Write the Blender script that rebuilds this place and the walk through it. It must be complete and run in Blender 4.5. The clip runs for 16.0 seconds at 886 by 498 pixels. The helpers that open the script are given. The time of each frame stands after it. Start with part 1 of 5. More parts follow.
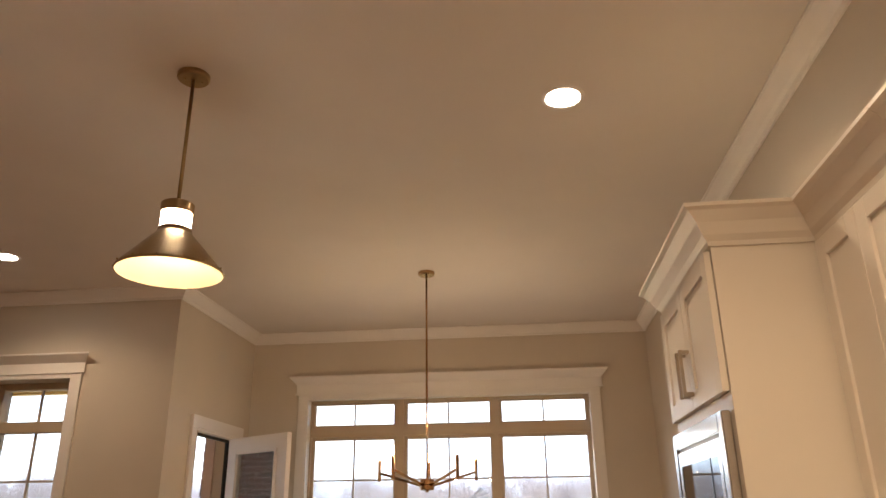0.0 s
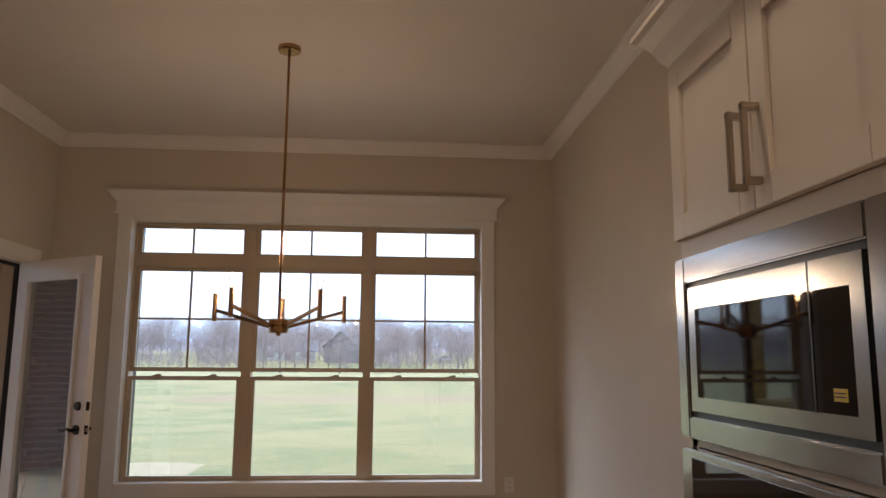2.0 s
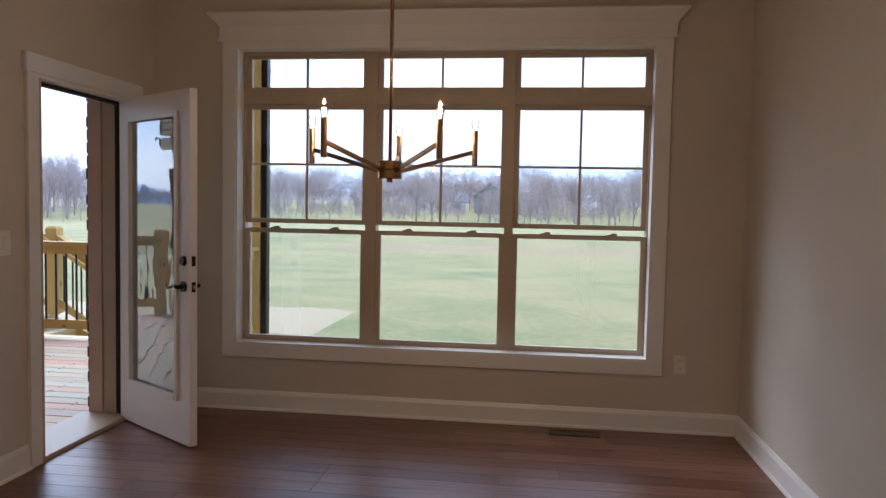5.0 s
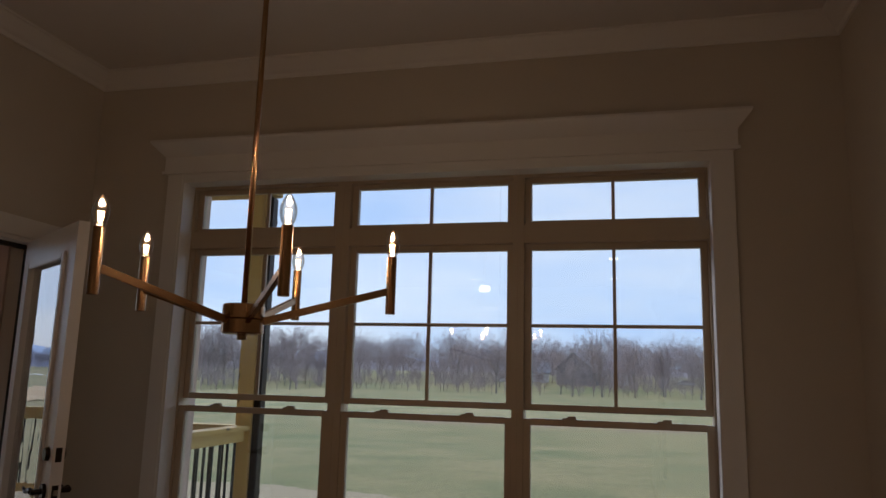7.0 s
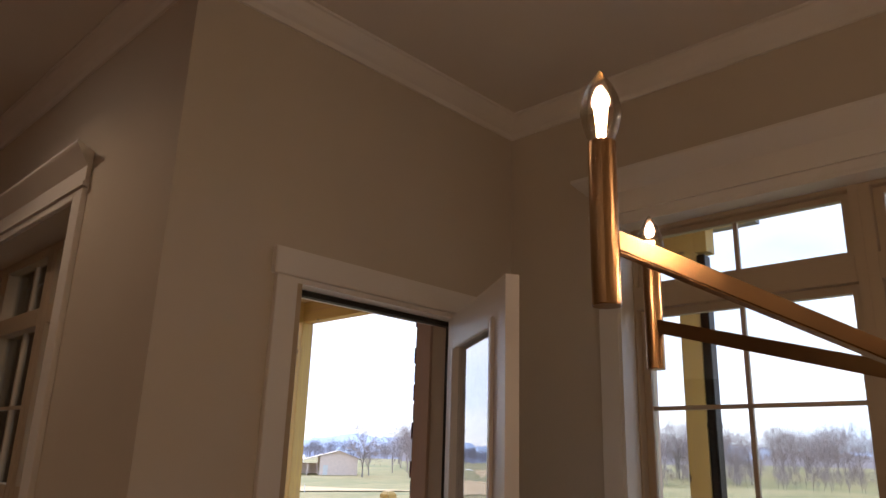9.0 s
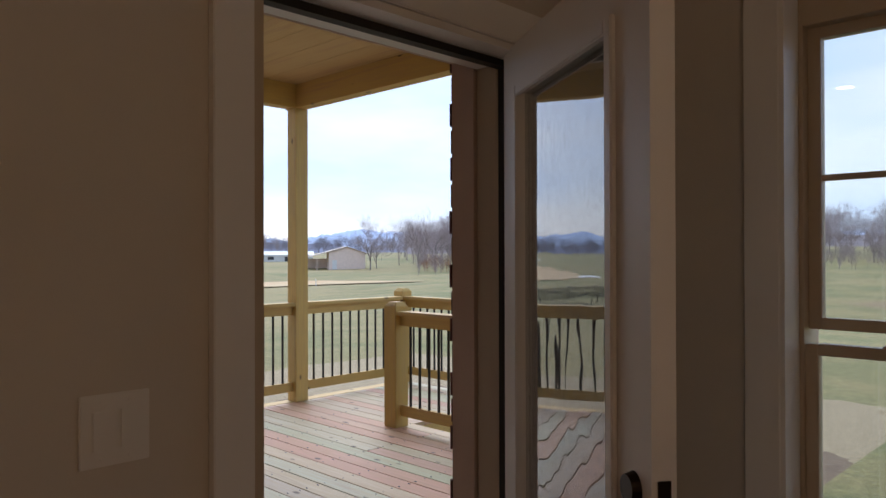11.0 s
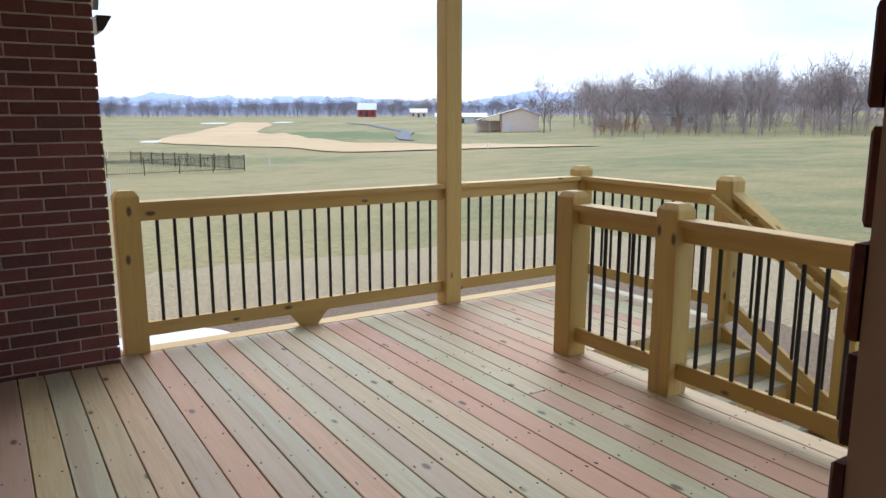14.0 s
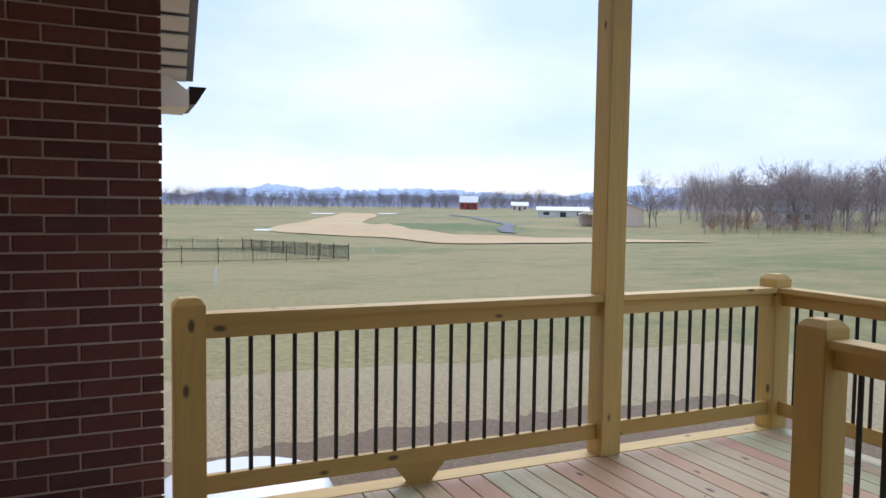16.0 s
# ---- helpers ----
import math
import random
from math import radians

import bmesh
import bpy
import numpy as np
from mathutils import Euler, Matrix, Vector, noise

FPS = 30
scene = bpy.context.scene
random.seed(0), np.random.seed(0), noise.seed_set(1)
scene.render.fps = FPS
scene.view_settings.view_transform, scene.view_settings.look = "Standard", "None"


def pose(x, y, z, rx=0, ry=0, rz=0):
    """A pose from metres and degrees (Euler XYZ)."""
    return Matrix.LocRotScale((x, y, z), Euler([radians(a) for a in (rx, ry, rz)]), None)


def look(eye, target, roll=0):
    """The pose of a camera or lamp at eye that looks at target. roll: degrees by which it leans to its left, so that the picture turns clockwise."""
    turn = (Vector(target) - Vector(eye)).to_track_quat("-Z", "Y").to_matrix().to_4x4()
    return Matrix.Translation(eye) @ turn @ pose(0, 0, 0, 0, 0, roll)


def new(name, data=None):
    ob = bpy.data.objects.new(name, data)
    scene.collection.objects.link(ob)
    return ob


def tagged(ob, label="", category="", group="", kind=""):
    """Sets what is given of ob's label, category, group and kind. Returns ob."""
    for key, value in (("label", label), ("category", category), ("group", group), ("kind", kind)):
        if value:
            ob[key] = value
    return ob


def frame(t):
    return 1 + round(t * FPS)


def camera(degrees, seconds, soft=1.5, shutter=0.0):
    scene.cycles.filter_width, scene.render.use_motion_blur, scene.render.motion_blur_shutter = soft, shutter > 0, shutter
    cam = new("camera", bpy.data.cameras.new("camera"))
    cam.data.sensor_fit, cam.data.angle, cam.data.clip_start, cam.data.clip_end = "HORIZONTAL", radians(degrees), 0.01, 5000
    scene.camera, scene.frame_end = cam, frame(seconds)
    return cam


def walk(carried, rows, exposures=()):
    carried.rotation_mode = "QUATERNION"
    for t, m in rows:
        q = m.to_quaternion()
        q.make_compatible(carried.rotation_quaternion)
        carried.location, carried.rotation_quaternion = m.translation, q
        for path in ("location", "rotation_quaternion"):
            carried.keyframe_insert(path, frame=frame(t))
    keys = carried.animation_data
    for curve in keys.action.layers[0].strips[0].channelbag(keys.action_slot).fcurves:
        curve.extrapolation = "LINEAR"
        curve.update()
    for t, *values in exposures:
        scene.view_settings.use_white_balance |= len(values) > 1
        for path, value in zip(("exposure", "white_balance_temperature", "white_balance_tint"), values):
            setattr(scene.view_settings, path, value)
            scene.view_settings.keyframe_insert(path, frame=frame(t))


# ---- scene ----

cam = camera(62.5, 16.0)
PATH = [
    (0, (0.996, -0.626, 1.312), (0.798, 1.24, 2.003), -0.7),
    (0.5, (0.921, -0.288, 1.31), (0.895, 1.617, 1.92), -0.5),
    (1, (0.907, 0.074, 1.322), (1.024, 2.018, 1.779), -0.3),
    (1.5, (0.89, 0.398, 1.354), (1.043, 2.356, 1.73), 0.0),
    (2, (0.874, 0.694, 1.364), (1.026, 2.666, 1.661), 0.4),
    (2.5, (0.83, 0.911, 1.372), (0.925, 2.903, 1.526), 0.9),
    (3, (0.785, 0.99, 1.378), (0.848, 2.989, 1.4), 1.1),
    (3.5, (0.754, 0.995, 1.384), (0.79, 2.992, 1.289), 1.3),
    (3.7, (0.749, 1.017, 1.382), (0.761, 3.013, 1.259), 1.3),
    (5.8, (1.084, 2.256, 1.371), (0.729, 4.227, 1.303), 1.1),
    (6, (1.13, 2.394, 1.369), (0.769, 4.361, 1.354), 1.2),
    (6.5, (1.177, 2.686, 1.39), (0.8, 4.647, 1.499), 1.3),
    (7, (1.21, 2.945, 1.4), (0.738, 4.858, 1.745), 1.5),
    (7.5, (1.149, 3.16, 1.409), (0.356, 4.919, 1.937), 1.8),
    (8, (0.935, 3.359, 1.42), (-0.137, 4.924, 2.063), 2.0),
    (8.5, (0.708, 3.552, 1.424), (-0.532, 4.965, 2.107), 2.2),
    (9, (0.448, 3.737, 1.425), (-0.898, 5.108, 1.984), 1.8),
    (9.5, (0.223, 3.899, 1.42), (-1.16, 5.281, 1.838), 0.9),
    (10, (0.047, 4.071, 1.43), (-1.362, 5.459, 1.725), 0.5),
    (10.2, (-0.035, 4.133, 1.432), (-1.445, 5.527, 1.675), 0.3),
    (12.3, (-0.936, 4.882, 1.512), (-2.303, 6.313, 1.222), -0.1),
    (12.5, (-1.005, 4.964, 1.514), (-2.378, 6.383, 1.205), -0.1),
    (13, (-1.225, 5.158, 1.504), (-2.639, 6.532, 1.166), 0.1),
    (13.5, (-1.458, 5.333, 1.508), (-2.979, 6.582, 1.155), 0.0),
    (14, (-1.656, 5.482, 1.511), (-3.32, 6.532, 1.15), 0.0),
    (14.5, (-1.926, 5.603, 1.507), (-3.685, 6.483, 1.145), 0.3),
    (15, (-2.255, 5.723, 1.465), (-4.078, 6.473, 1.124), 0.5),
    (15.5, (-2.636, 5.864, 1.477), (-4.491, 6.569, 1.227), 0.7),
    (16, (-3.018, 5.916, 1.486), (-4.835, 6.743, 1.372), 0.8),
]
walk(cam, [(t, look(eye, target, roll)) for t, eye, target, roll in PATH],
     [(0, 2.1, 5900, 11), (0.8, 1.85, 5800, 11), (1.5, 1.3, 5500, 11), (2, 1.22, 5400, 12), (3.5, 1.22, 5000, 12), (6, 0.48, 5400, 14), (7, -0.2, 5500, 14), (7.6, -0.2, 5600, 14), (8.3, 0.15, 5900, 16), (9, 0.75, 5900, 17), (9.6, 0.5, 5800, 18), (10.2, 0.0, 5800, 17), (12.3, 0.2, 5600, 12), (13.5, 0.22, 5900, 12), (14.5, 0.08, 5900, 13), (16, -0.12, 5800, 14)])

# ---- light ----
world = bpy.data.worlds.new("overcast_sky")
scene.world = world
world.use_nodes = True
wn = world.node_tree
wn.nodes.clear()
sky = wn.nodes.new("ShaderNodeTexSky")
sky.sky_type, sky.sun_disc = "NISHITA", False
sky.sun_elevation, sky.sun_rotation = radians(38), radians(-60)
sky_bg = wn.nodes.new("ShaderNodeBackground")
sky_bg.inputs["Strength"].default_value = 0.026
wn.links.new(sky.outputs[0], sky_bg.inputs["Color"])
wc = wn.nodes.new("ShaderNodeTexCoord")
wmap = wn.nodes.new("ShaderNodeMapping")
wmap.inputs["Scale"].default_value = (1.0, 1.0, 3.5)
wn.links.new(wc.outputs["Generated"], wmap.inputs["Vector"])
wnoise = wn.nodes.new("ShaderNodeTexNoise")
wnoise.inputs["Scale"].default_value, wnoise.inputs["Detail"].default_value = 2.2, 6
wn.links.new(wmap.outputs[0], wnoise.inputs["Vector"])
wramp = wn.nodes.new("ShaderNodeValToRGB")
wramp.color_ramp.elements[0].position, wramp.color_ramp.elements[0].color = 0.36, (0.60, 0.76, 1.0, 1)
wramp.color_ramp.elements[1].position, wramp.color_ramp.elements[1].color = 0.60, (0.90, 0.95, 1.0, 1)
wn.links.new(wnoise.outputs["Fac"], wramp.inputs["Fac"])
cloud_bg = wn.nodes.new("ShaderNodeBackground")
cloud_bg.inputs["Strength"].default_value = 0.94
wn.links.new(wramp.outputs[0], cloud_bg.inputs["Color"])
wadd = wn.nodes.new("ShaderNodeAddShader")
wn.links.new(sky_bg.outputs[0], wadd.inputs[0])
wn.links.new(cloud_bg.outputs[0], wadd.inputs[1])
wout = wn.nodes.new("ShaderNodeOutputWorld")
wn.links.new(wadd.outputs[0], wout.inputs["Surface"])
sun_data = bpy.data.lights.new("sun", "SUN")
sun_data.energy, sun_data.angle, sun_data.color = 2.6, radians(50), (1.0, 0.97, 0.93)
sun = new("sun", sun_data)
sun.matrix_world = look((-60, 45, 55), (0, 10, 0))
WARM = (1.0, 0.66, 0.36)


def lamp(name, x, y, z, watts, radius=0.04, color=WARM, spot=0):
    d = bpy.data.lights.new(name, "SPOT" if spot else "POINT")
    d.energy, d.shadow_soft_size, d.color = watts, radius, color
    if spot:
        d.spot_size, d.spot_blend = radians(spot), 0.6
    ob = new(name, d)
    ob.location = (x, y, z)
    return ob


# ---- materials ----
class Nodes:
    """A small builder of procedural materials in world metres."""

    def __init__(self, name):
        self.m = bpy.data.materials.new(name)
        self.m.use_nodes = True
        self.t = self.m.node_tree
        self.b = self.t.nodes["Principled BSDF"]

    def node(self, kind, **inputs):
        n = self.t.nodes.new(kind)
        for k, v in inputs.items():
            self.put(n.inputs[k.replace("_", " ")], v)
        return n

    def put(self, socket, v):
        if isinstance(v, bpy.types.NodeSocket):
            self.t.links.new(v, socket)
        else:
            socket.default_value = v

    def where(self, scale=(1, 1, 1), local=False):
        src = self.t.nodes.new("ShaderNodeTexCoord").outputs["Object"] if local else self.t.nodes.new("ShaderNodeNewGeometry").outputs["Position"]
        return self.node("ShaderNodeMapping", Vector=src, Scale=scale).outputs[0]

    def noise(self, vec, scale, detail=4, rough=0.55, warp=0.0):
        return self.node("ShaderNodeTexNoise", Vector=vec, Scale=scale, Detail=detail, Roughness=rough, Distortion=warp).outputs["Fac"]

    def ramp(self, fac, *stops):
        n = self.node("ShaderNodeValToRGB", Fac=fac)
        e = n.color_ramp.elements
        while len(e) < len(stops):
            e.new(0.5)
        for el, (p, c) in zip(e, stops):
            el.position, el.color = p, (c[0], c[1], c[2], 1)
        return n.outputs["Color"]

    def mix(self, fac, a, b, how="MIX"):
        n = self.t.nodes.new("ShaderNodeMix")
        n.data_type, n.blend_type = "RGBA", how
        self.put(n.inputs[0], fac)
        for s, v in ((n.inputs[6], a), (n.inputs[7], b)):
            self.put(s, v if isinstance(v, bpy.types.NodeSocket) else (v[0], v[1], v[2], 1))
        return n.outputs[2]

    def math(self, how, a, b=0.0):
        n = self.t.nodes.new("ShaderNodeMath")
        n.operation = how
        self.put(n.inputs[0], a)
        self.put(n.inputs[1], b)
        return n.outputs[0]

    def each(self):
        return self.t.nodes.new("ShaderNodeObjectInfo").outputs["Random"]

    def island(self):
        return self.t.nodes.new("ShaderNodeNewGeometry").outputs["Random Per Island"]

    def done(self, color, rough=0.5, metal=0.0, bump=None, strength=0.2, depth=0.002):
        self.put(self.b.inputs["Base Color"], color if isinstance(color, bpy.types.NodeSocket) else (*color, 1))
        self.put(self.b.inputs["Roughness"], rough)
        self.put(self.b.inputs["Metallic"], metal)
        if bump is not None:
            n = self.node("ShaderNodeBump", Height=bump, Strength=strength, Distance=depth)
            self.put(self.b.inputs["Normal"], n.outputs[0])
        return self.m


def paint(name, c, rough=0.5, var=0.05, grain=260, strength=0.12):
    n = Nodes(name)
    big = n.noise(n.where(), 1.7, 3)
    fine = n.noise(n.where(), grain, 2)
    lo, hi = [v * (1 - var) for v in c], [min(1, v * (1 + var)) for v in c]
    return n.done(n.ramp(big, (0.3, lo), (0.7, hi)), n.math("ADD", n.math("MULTIPLY", big, 0.12), rough - 0.06), 0, fine, strength, 0.001)


def metal(name, c, rough, stretch=(40, 40, 700)):
    n = Nodes(name)
    g = n.noise(n.where(stretch), 1.0, 3)
    lo = [v * 0.88 for v in c]
    return n.done(n.ramp(g, (0.3, lo), (0.7, c)), n.math("ADD", n.math("MULTIPLY", g, 0.12), rough - 0.06), 1.0, g, 0.05, 0.0005)


def timber(name, tones, stretch, knots=True, rough=0.65, use_island=False, local=False):
    """Sawn softwood: each piece takes its own tone, with grain along the long axis, resin streaks and knots."""
    n = Nodes(name)
    pick = n.island() if use_island else n.each()
    base = n.ramp(pick, *[(i / (len(tones) - 1), c) for i, c in enumerate(tones)])
    shift = n.node("ShaderNodeCombineXYZ", X=n.math("MULTIPLY", pick, 37.0), Y=n.math("MULTIPLY", pick, 91.0), Z=n.math("MULTIPLY", pick, 53.0)).outputs[0]
    at = n.node("ShaderNodeVectorMath", Vector=n.where(stretch, local))
    at.inputs[1].default_value = (0, 0, 0)
    n.t.links.new(shift, at.inputs[1])
    v = at.outputs[0]
    rings = n.noise(v, 2.2, 5, 0.6, 0.8)
    streak = n.noise(v, 0.55, 2, 0.5, 0.6)
    col = n.mix(n.ramp(rings, (0.36, (0, 0, 0)), (0.62, (0.55, 0.55, 0.55))), base, (0.42, 0.27, 0.11), "MIX")
    col = n.mix(0.75, base, col)
    col = n.mix(n.ramp(streak, (0.58, (0, 0, 0)), (0.72, (0.4, 0.4, 0.4))), col, (0.33, 0.19, 0.12))
    if knots:
        kv = n.node("ShaderNodeVectorMath", Vector=n.where([s ** 0.25 * 3.0 for s in stretch], local))
        n.t.links.new(shift, kv.inputs[1])
        vor = n.node("ShaderNodeTexVoronoi", Vector=kv.outputs[0], Scale=1.0).outputs["Distance"]
        col = n.mix(n.ramp(vor, (0.07, (0.9, 0.9, 0.9)), (0.13, (0, 0, 0))), col, (0.07, 0.045, 0.025))
    return n.done(col, rough, 0, rings, 0.35, 0.0015)


def clear_glass(name, tint=(1, 1, 1), gloss=0.0, wavy=0.0, edge=1.7, film=0.0):
    n = Nodes(name)
    t = n.node("ShaderNodeBsdfTransparent", Color=(*tint, 1))
    g = n.node("ShaderNodeBsdfGlossy", Roughness=0.005)
    f = n.node("ShaderNodeFresnel", IOR=1.52).outputs[0]
    fac = n.math("MINIMUM", n.math("ADD", n.math("MULTIPLY", f, edge), gloss), 1.0)
    if wavy:
        b = n.node("ShaderNodeBump", Height=n.noise(n.where((1, 1, 0.6)), 5.0, 2), Strength=wavy, Distance=0.02)
        n.put(g.inputs["Normal"], b.outputs[0])
    mx = n.node("ShaderNodeMixShader", Fac=fac)
    n.t.links.new(t.outputs[0], mx.inputs[1])
    n.t.links.new(g.outputs[0], mx.inputs[2])
    out = n.t.nodes["Material Output"]
    if film:
        d = n.node("ShaderNodeBsdfDiffuse", Color=(0.55, 0.55, 0.52, 1))
        spots = n.ramp(n.noise(n.where(), 70, 5, 0.7), (0.45, (film * 0.6,) * 3), (0.75, (film * 1.9,) * 3))
        top = n.node("ShaderNodeMixShader", Fac=spots)
        n.t.links.new(mx.outputs[0], top.inputs[1])
        n.t.links.new(d.outputs[0], top.inputs[2])
        mx = top
    n.t.links.new(mx.outputs[0], out.inputs["Surface"])
    return n.m


def glow(name, c, s):
    n = Nodes(name)
    n.b.inputs["Emission Color"].default_value = (*c, 1)
    n.b.inputs["Emission Strength"].default_value = s
    return n.done(c, 0.4)


WALL = paint("greige_wall_paint", (0.60, 0.54, 0.45), 0.7, 0.03, 220, 0.2)
CEIL = paint("ceiling_paint", (0.70, 0.66, 0.60), 0.85, 0.025, 180, 0.25)
TRIM = paint("white_trim_paint", (0.80, 0.775, 0.73), 0.38, 0.02, 120, 0.06)
CAB = paint("cream_cabinet_paint", (0.76, 0.71, 0.62), 0.4, 0.02, 150, 0.06)
DOORP = paint("door_paint", (0.76, 0.72, 0.67), 0.42, 0.025, 150, 0.06)
VINYL = paint("tan_vinyl", (0.50, 0.41, 0.29), 0.45, 0.03, 200, 0.05)
BLACK = paint("black_enamel", (0.012, 0.012, 0.013), 0.35, 0.1, 200, 0.05)
BRONZE = metal("oil_rubbed_bronze", (0.035, 0.026, 0.02), 0.4)
RUBBER = paint("dark_weatherstrip", (0.02, 0.018, 0.016), 0.7)
STEEL = metal("brushed_stainless", (0.46, 0.44, 0.42), 0.17, (30, 900, 900))
PULL = metal("satin_nickel", (0.45, 0.38, 0.30), 0.3)
BRASS = metal("aged_brass", (0.42, 0.25, 0.12), 0.24, (14, 14, 3))
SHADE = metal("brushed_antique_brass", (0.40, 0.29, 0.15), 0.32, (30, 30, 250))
CREAM = paint("cream_enamel", (0.82, 0.74, 0.56), 0.4)
PLASTIC = paint("white_plastic", (0.75, 0.72, 0.66), 0.35)
BLACKGLASS = Nodes("black_appliance_glass").done((0.006, 0.006, 0.008), 0.03)
PANE = clear_glass("window_glass", (0.98, 0.99, 0.98))
DOORGLASS = clear_glass("door_glass", (0.80, 0.82, 0.80), 0.26, 0.05, 1.7, 0.2)
BULBGLASS = clear_glass("bulb_glass", (1, 0.96, 0.88), 0.05, 0.0, 0.6)
FILAMENT = glow("lit_filament", (1.0, 0.62, 0.26), 45)
RIBGLASS = glow("lit_ribbed_glass", (1.0, 0.86, 0.66), 9)
CANGLOW = glow("lit_downlight_lens", (1.0, 0.86, 0.66), 14)
YELLOW = paint("yellow_sticker", (0.75, 0.55, 0.02), 0.5)
SCREW = metal("screw_metal", (0.2, 0.2, 0.2), 0.4)
VENT = paint("brown_vent_metal", (0.06, 0.035, 0.025), 0.4)


def plank_floor():
    n = Nodes("hardwood_plank")
    pick = n.each()
    base = n.ramp(pick, (0, (0.13, 0.055, 0.03)), (0.5, (0.19, 0.085, 0.05)), (1, (0.25, 0.125, 0.075)))
    g = n.noise(n.where((1.2, 22, 1)), 3.0, 5, 0.6, 0.5)
    col = n.mix(n.ramp(g, (0.4, (0, 0, 0)), (0.7, (0.6, 0.6, 0.6))), base, (0.07, 0.03, 0.018))
    return n.done(col, n.math("ADD", n.math("MULTIPLY", g, 0.2), 0.25), 0, g, 0.12, 0.001)


PLANK = plank_floor()
PINE = [(0.56, 0.46, 0.25), (0.45, 0.47, 0.28), (0.58, 0.42, 0.25), (0.52, 0.50, 0.32), (0.41, 0.45, 0.32), (0.56, 0.26, 0.17), (0.58, 0.46, 0.26), (0.42, 0.29, 0.25)]
BOARD = timber("treated_deck_board", PINE, (1.1, 22, 22), True, 0.6)
POSTW = timber("treated_post_wood", [(0.50, 0.33, 0.075), (0.60, 0.42, 0.12)], (24, 24, 1.1))
RAILX = timber("treated_rail_wood_east_west", [(0.50, 0.33, 0.08), (0.60, 0.42, 0.13)], (1.2, 24, 24))
RAILY = timber("treated_rail_wood_north_south", [(0.50, 0.33, 0.08), (0.60, 0.42, 0.13)], (24, 1.2, 24))
ROOFW = timber("porch_ceiling_board", [(0.50, 0.35, 0.16), (0.46, 0.31, 0.14)], (1.2, 18, 18), False)


def brick_mat(name, island):
    n = Nodes(name)
    pick = n.island() if island else n.each()
    base = n.ramp(pick, (0, (0.11, 0.040, 0.034)), (0.4, (0.16, 0.055, 0.045)), (0.8, (0.21, 0.072, 0.056)), (1, (0.085, 0.042, 0.040)))
    f = n.noise(n.where(), 60, 5, 0.65)
    b = n.noise(n.where(), 9, 3)
    col = n.mix(n.ramp(f, (0.45, (0, 0, 0)), (0.75, (0.5, 0.5, 0.5))), base, (0.05, 0.03, 0.03))
    col = n.mix(n.ramp(b, (0.55, (0, 0, 0)), (0.8, (0.35, 0.35, 0.35))), col, (0.20, 0.12, 0.10))
    return n.done(col, 0.85, 0, f, 0.6, 0.006)


BRICK, BRICKS = brick_mat("red_brick", False), brick_mat("red_brick_far", True)
MORTAR = paint("tan_mortar", (0.60, 0.46, 0.37), 0.95, 0.12, 90, 0.6)


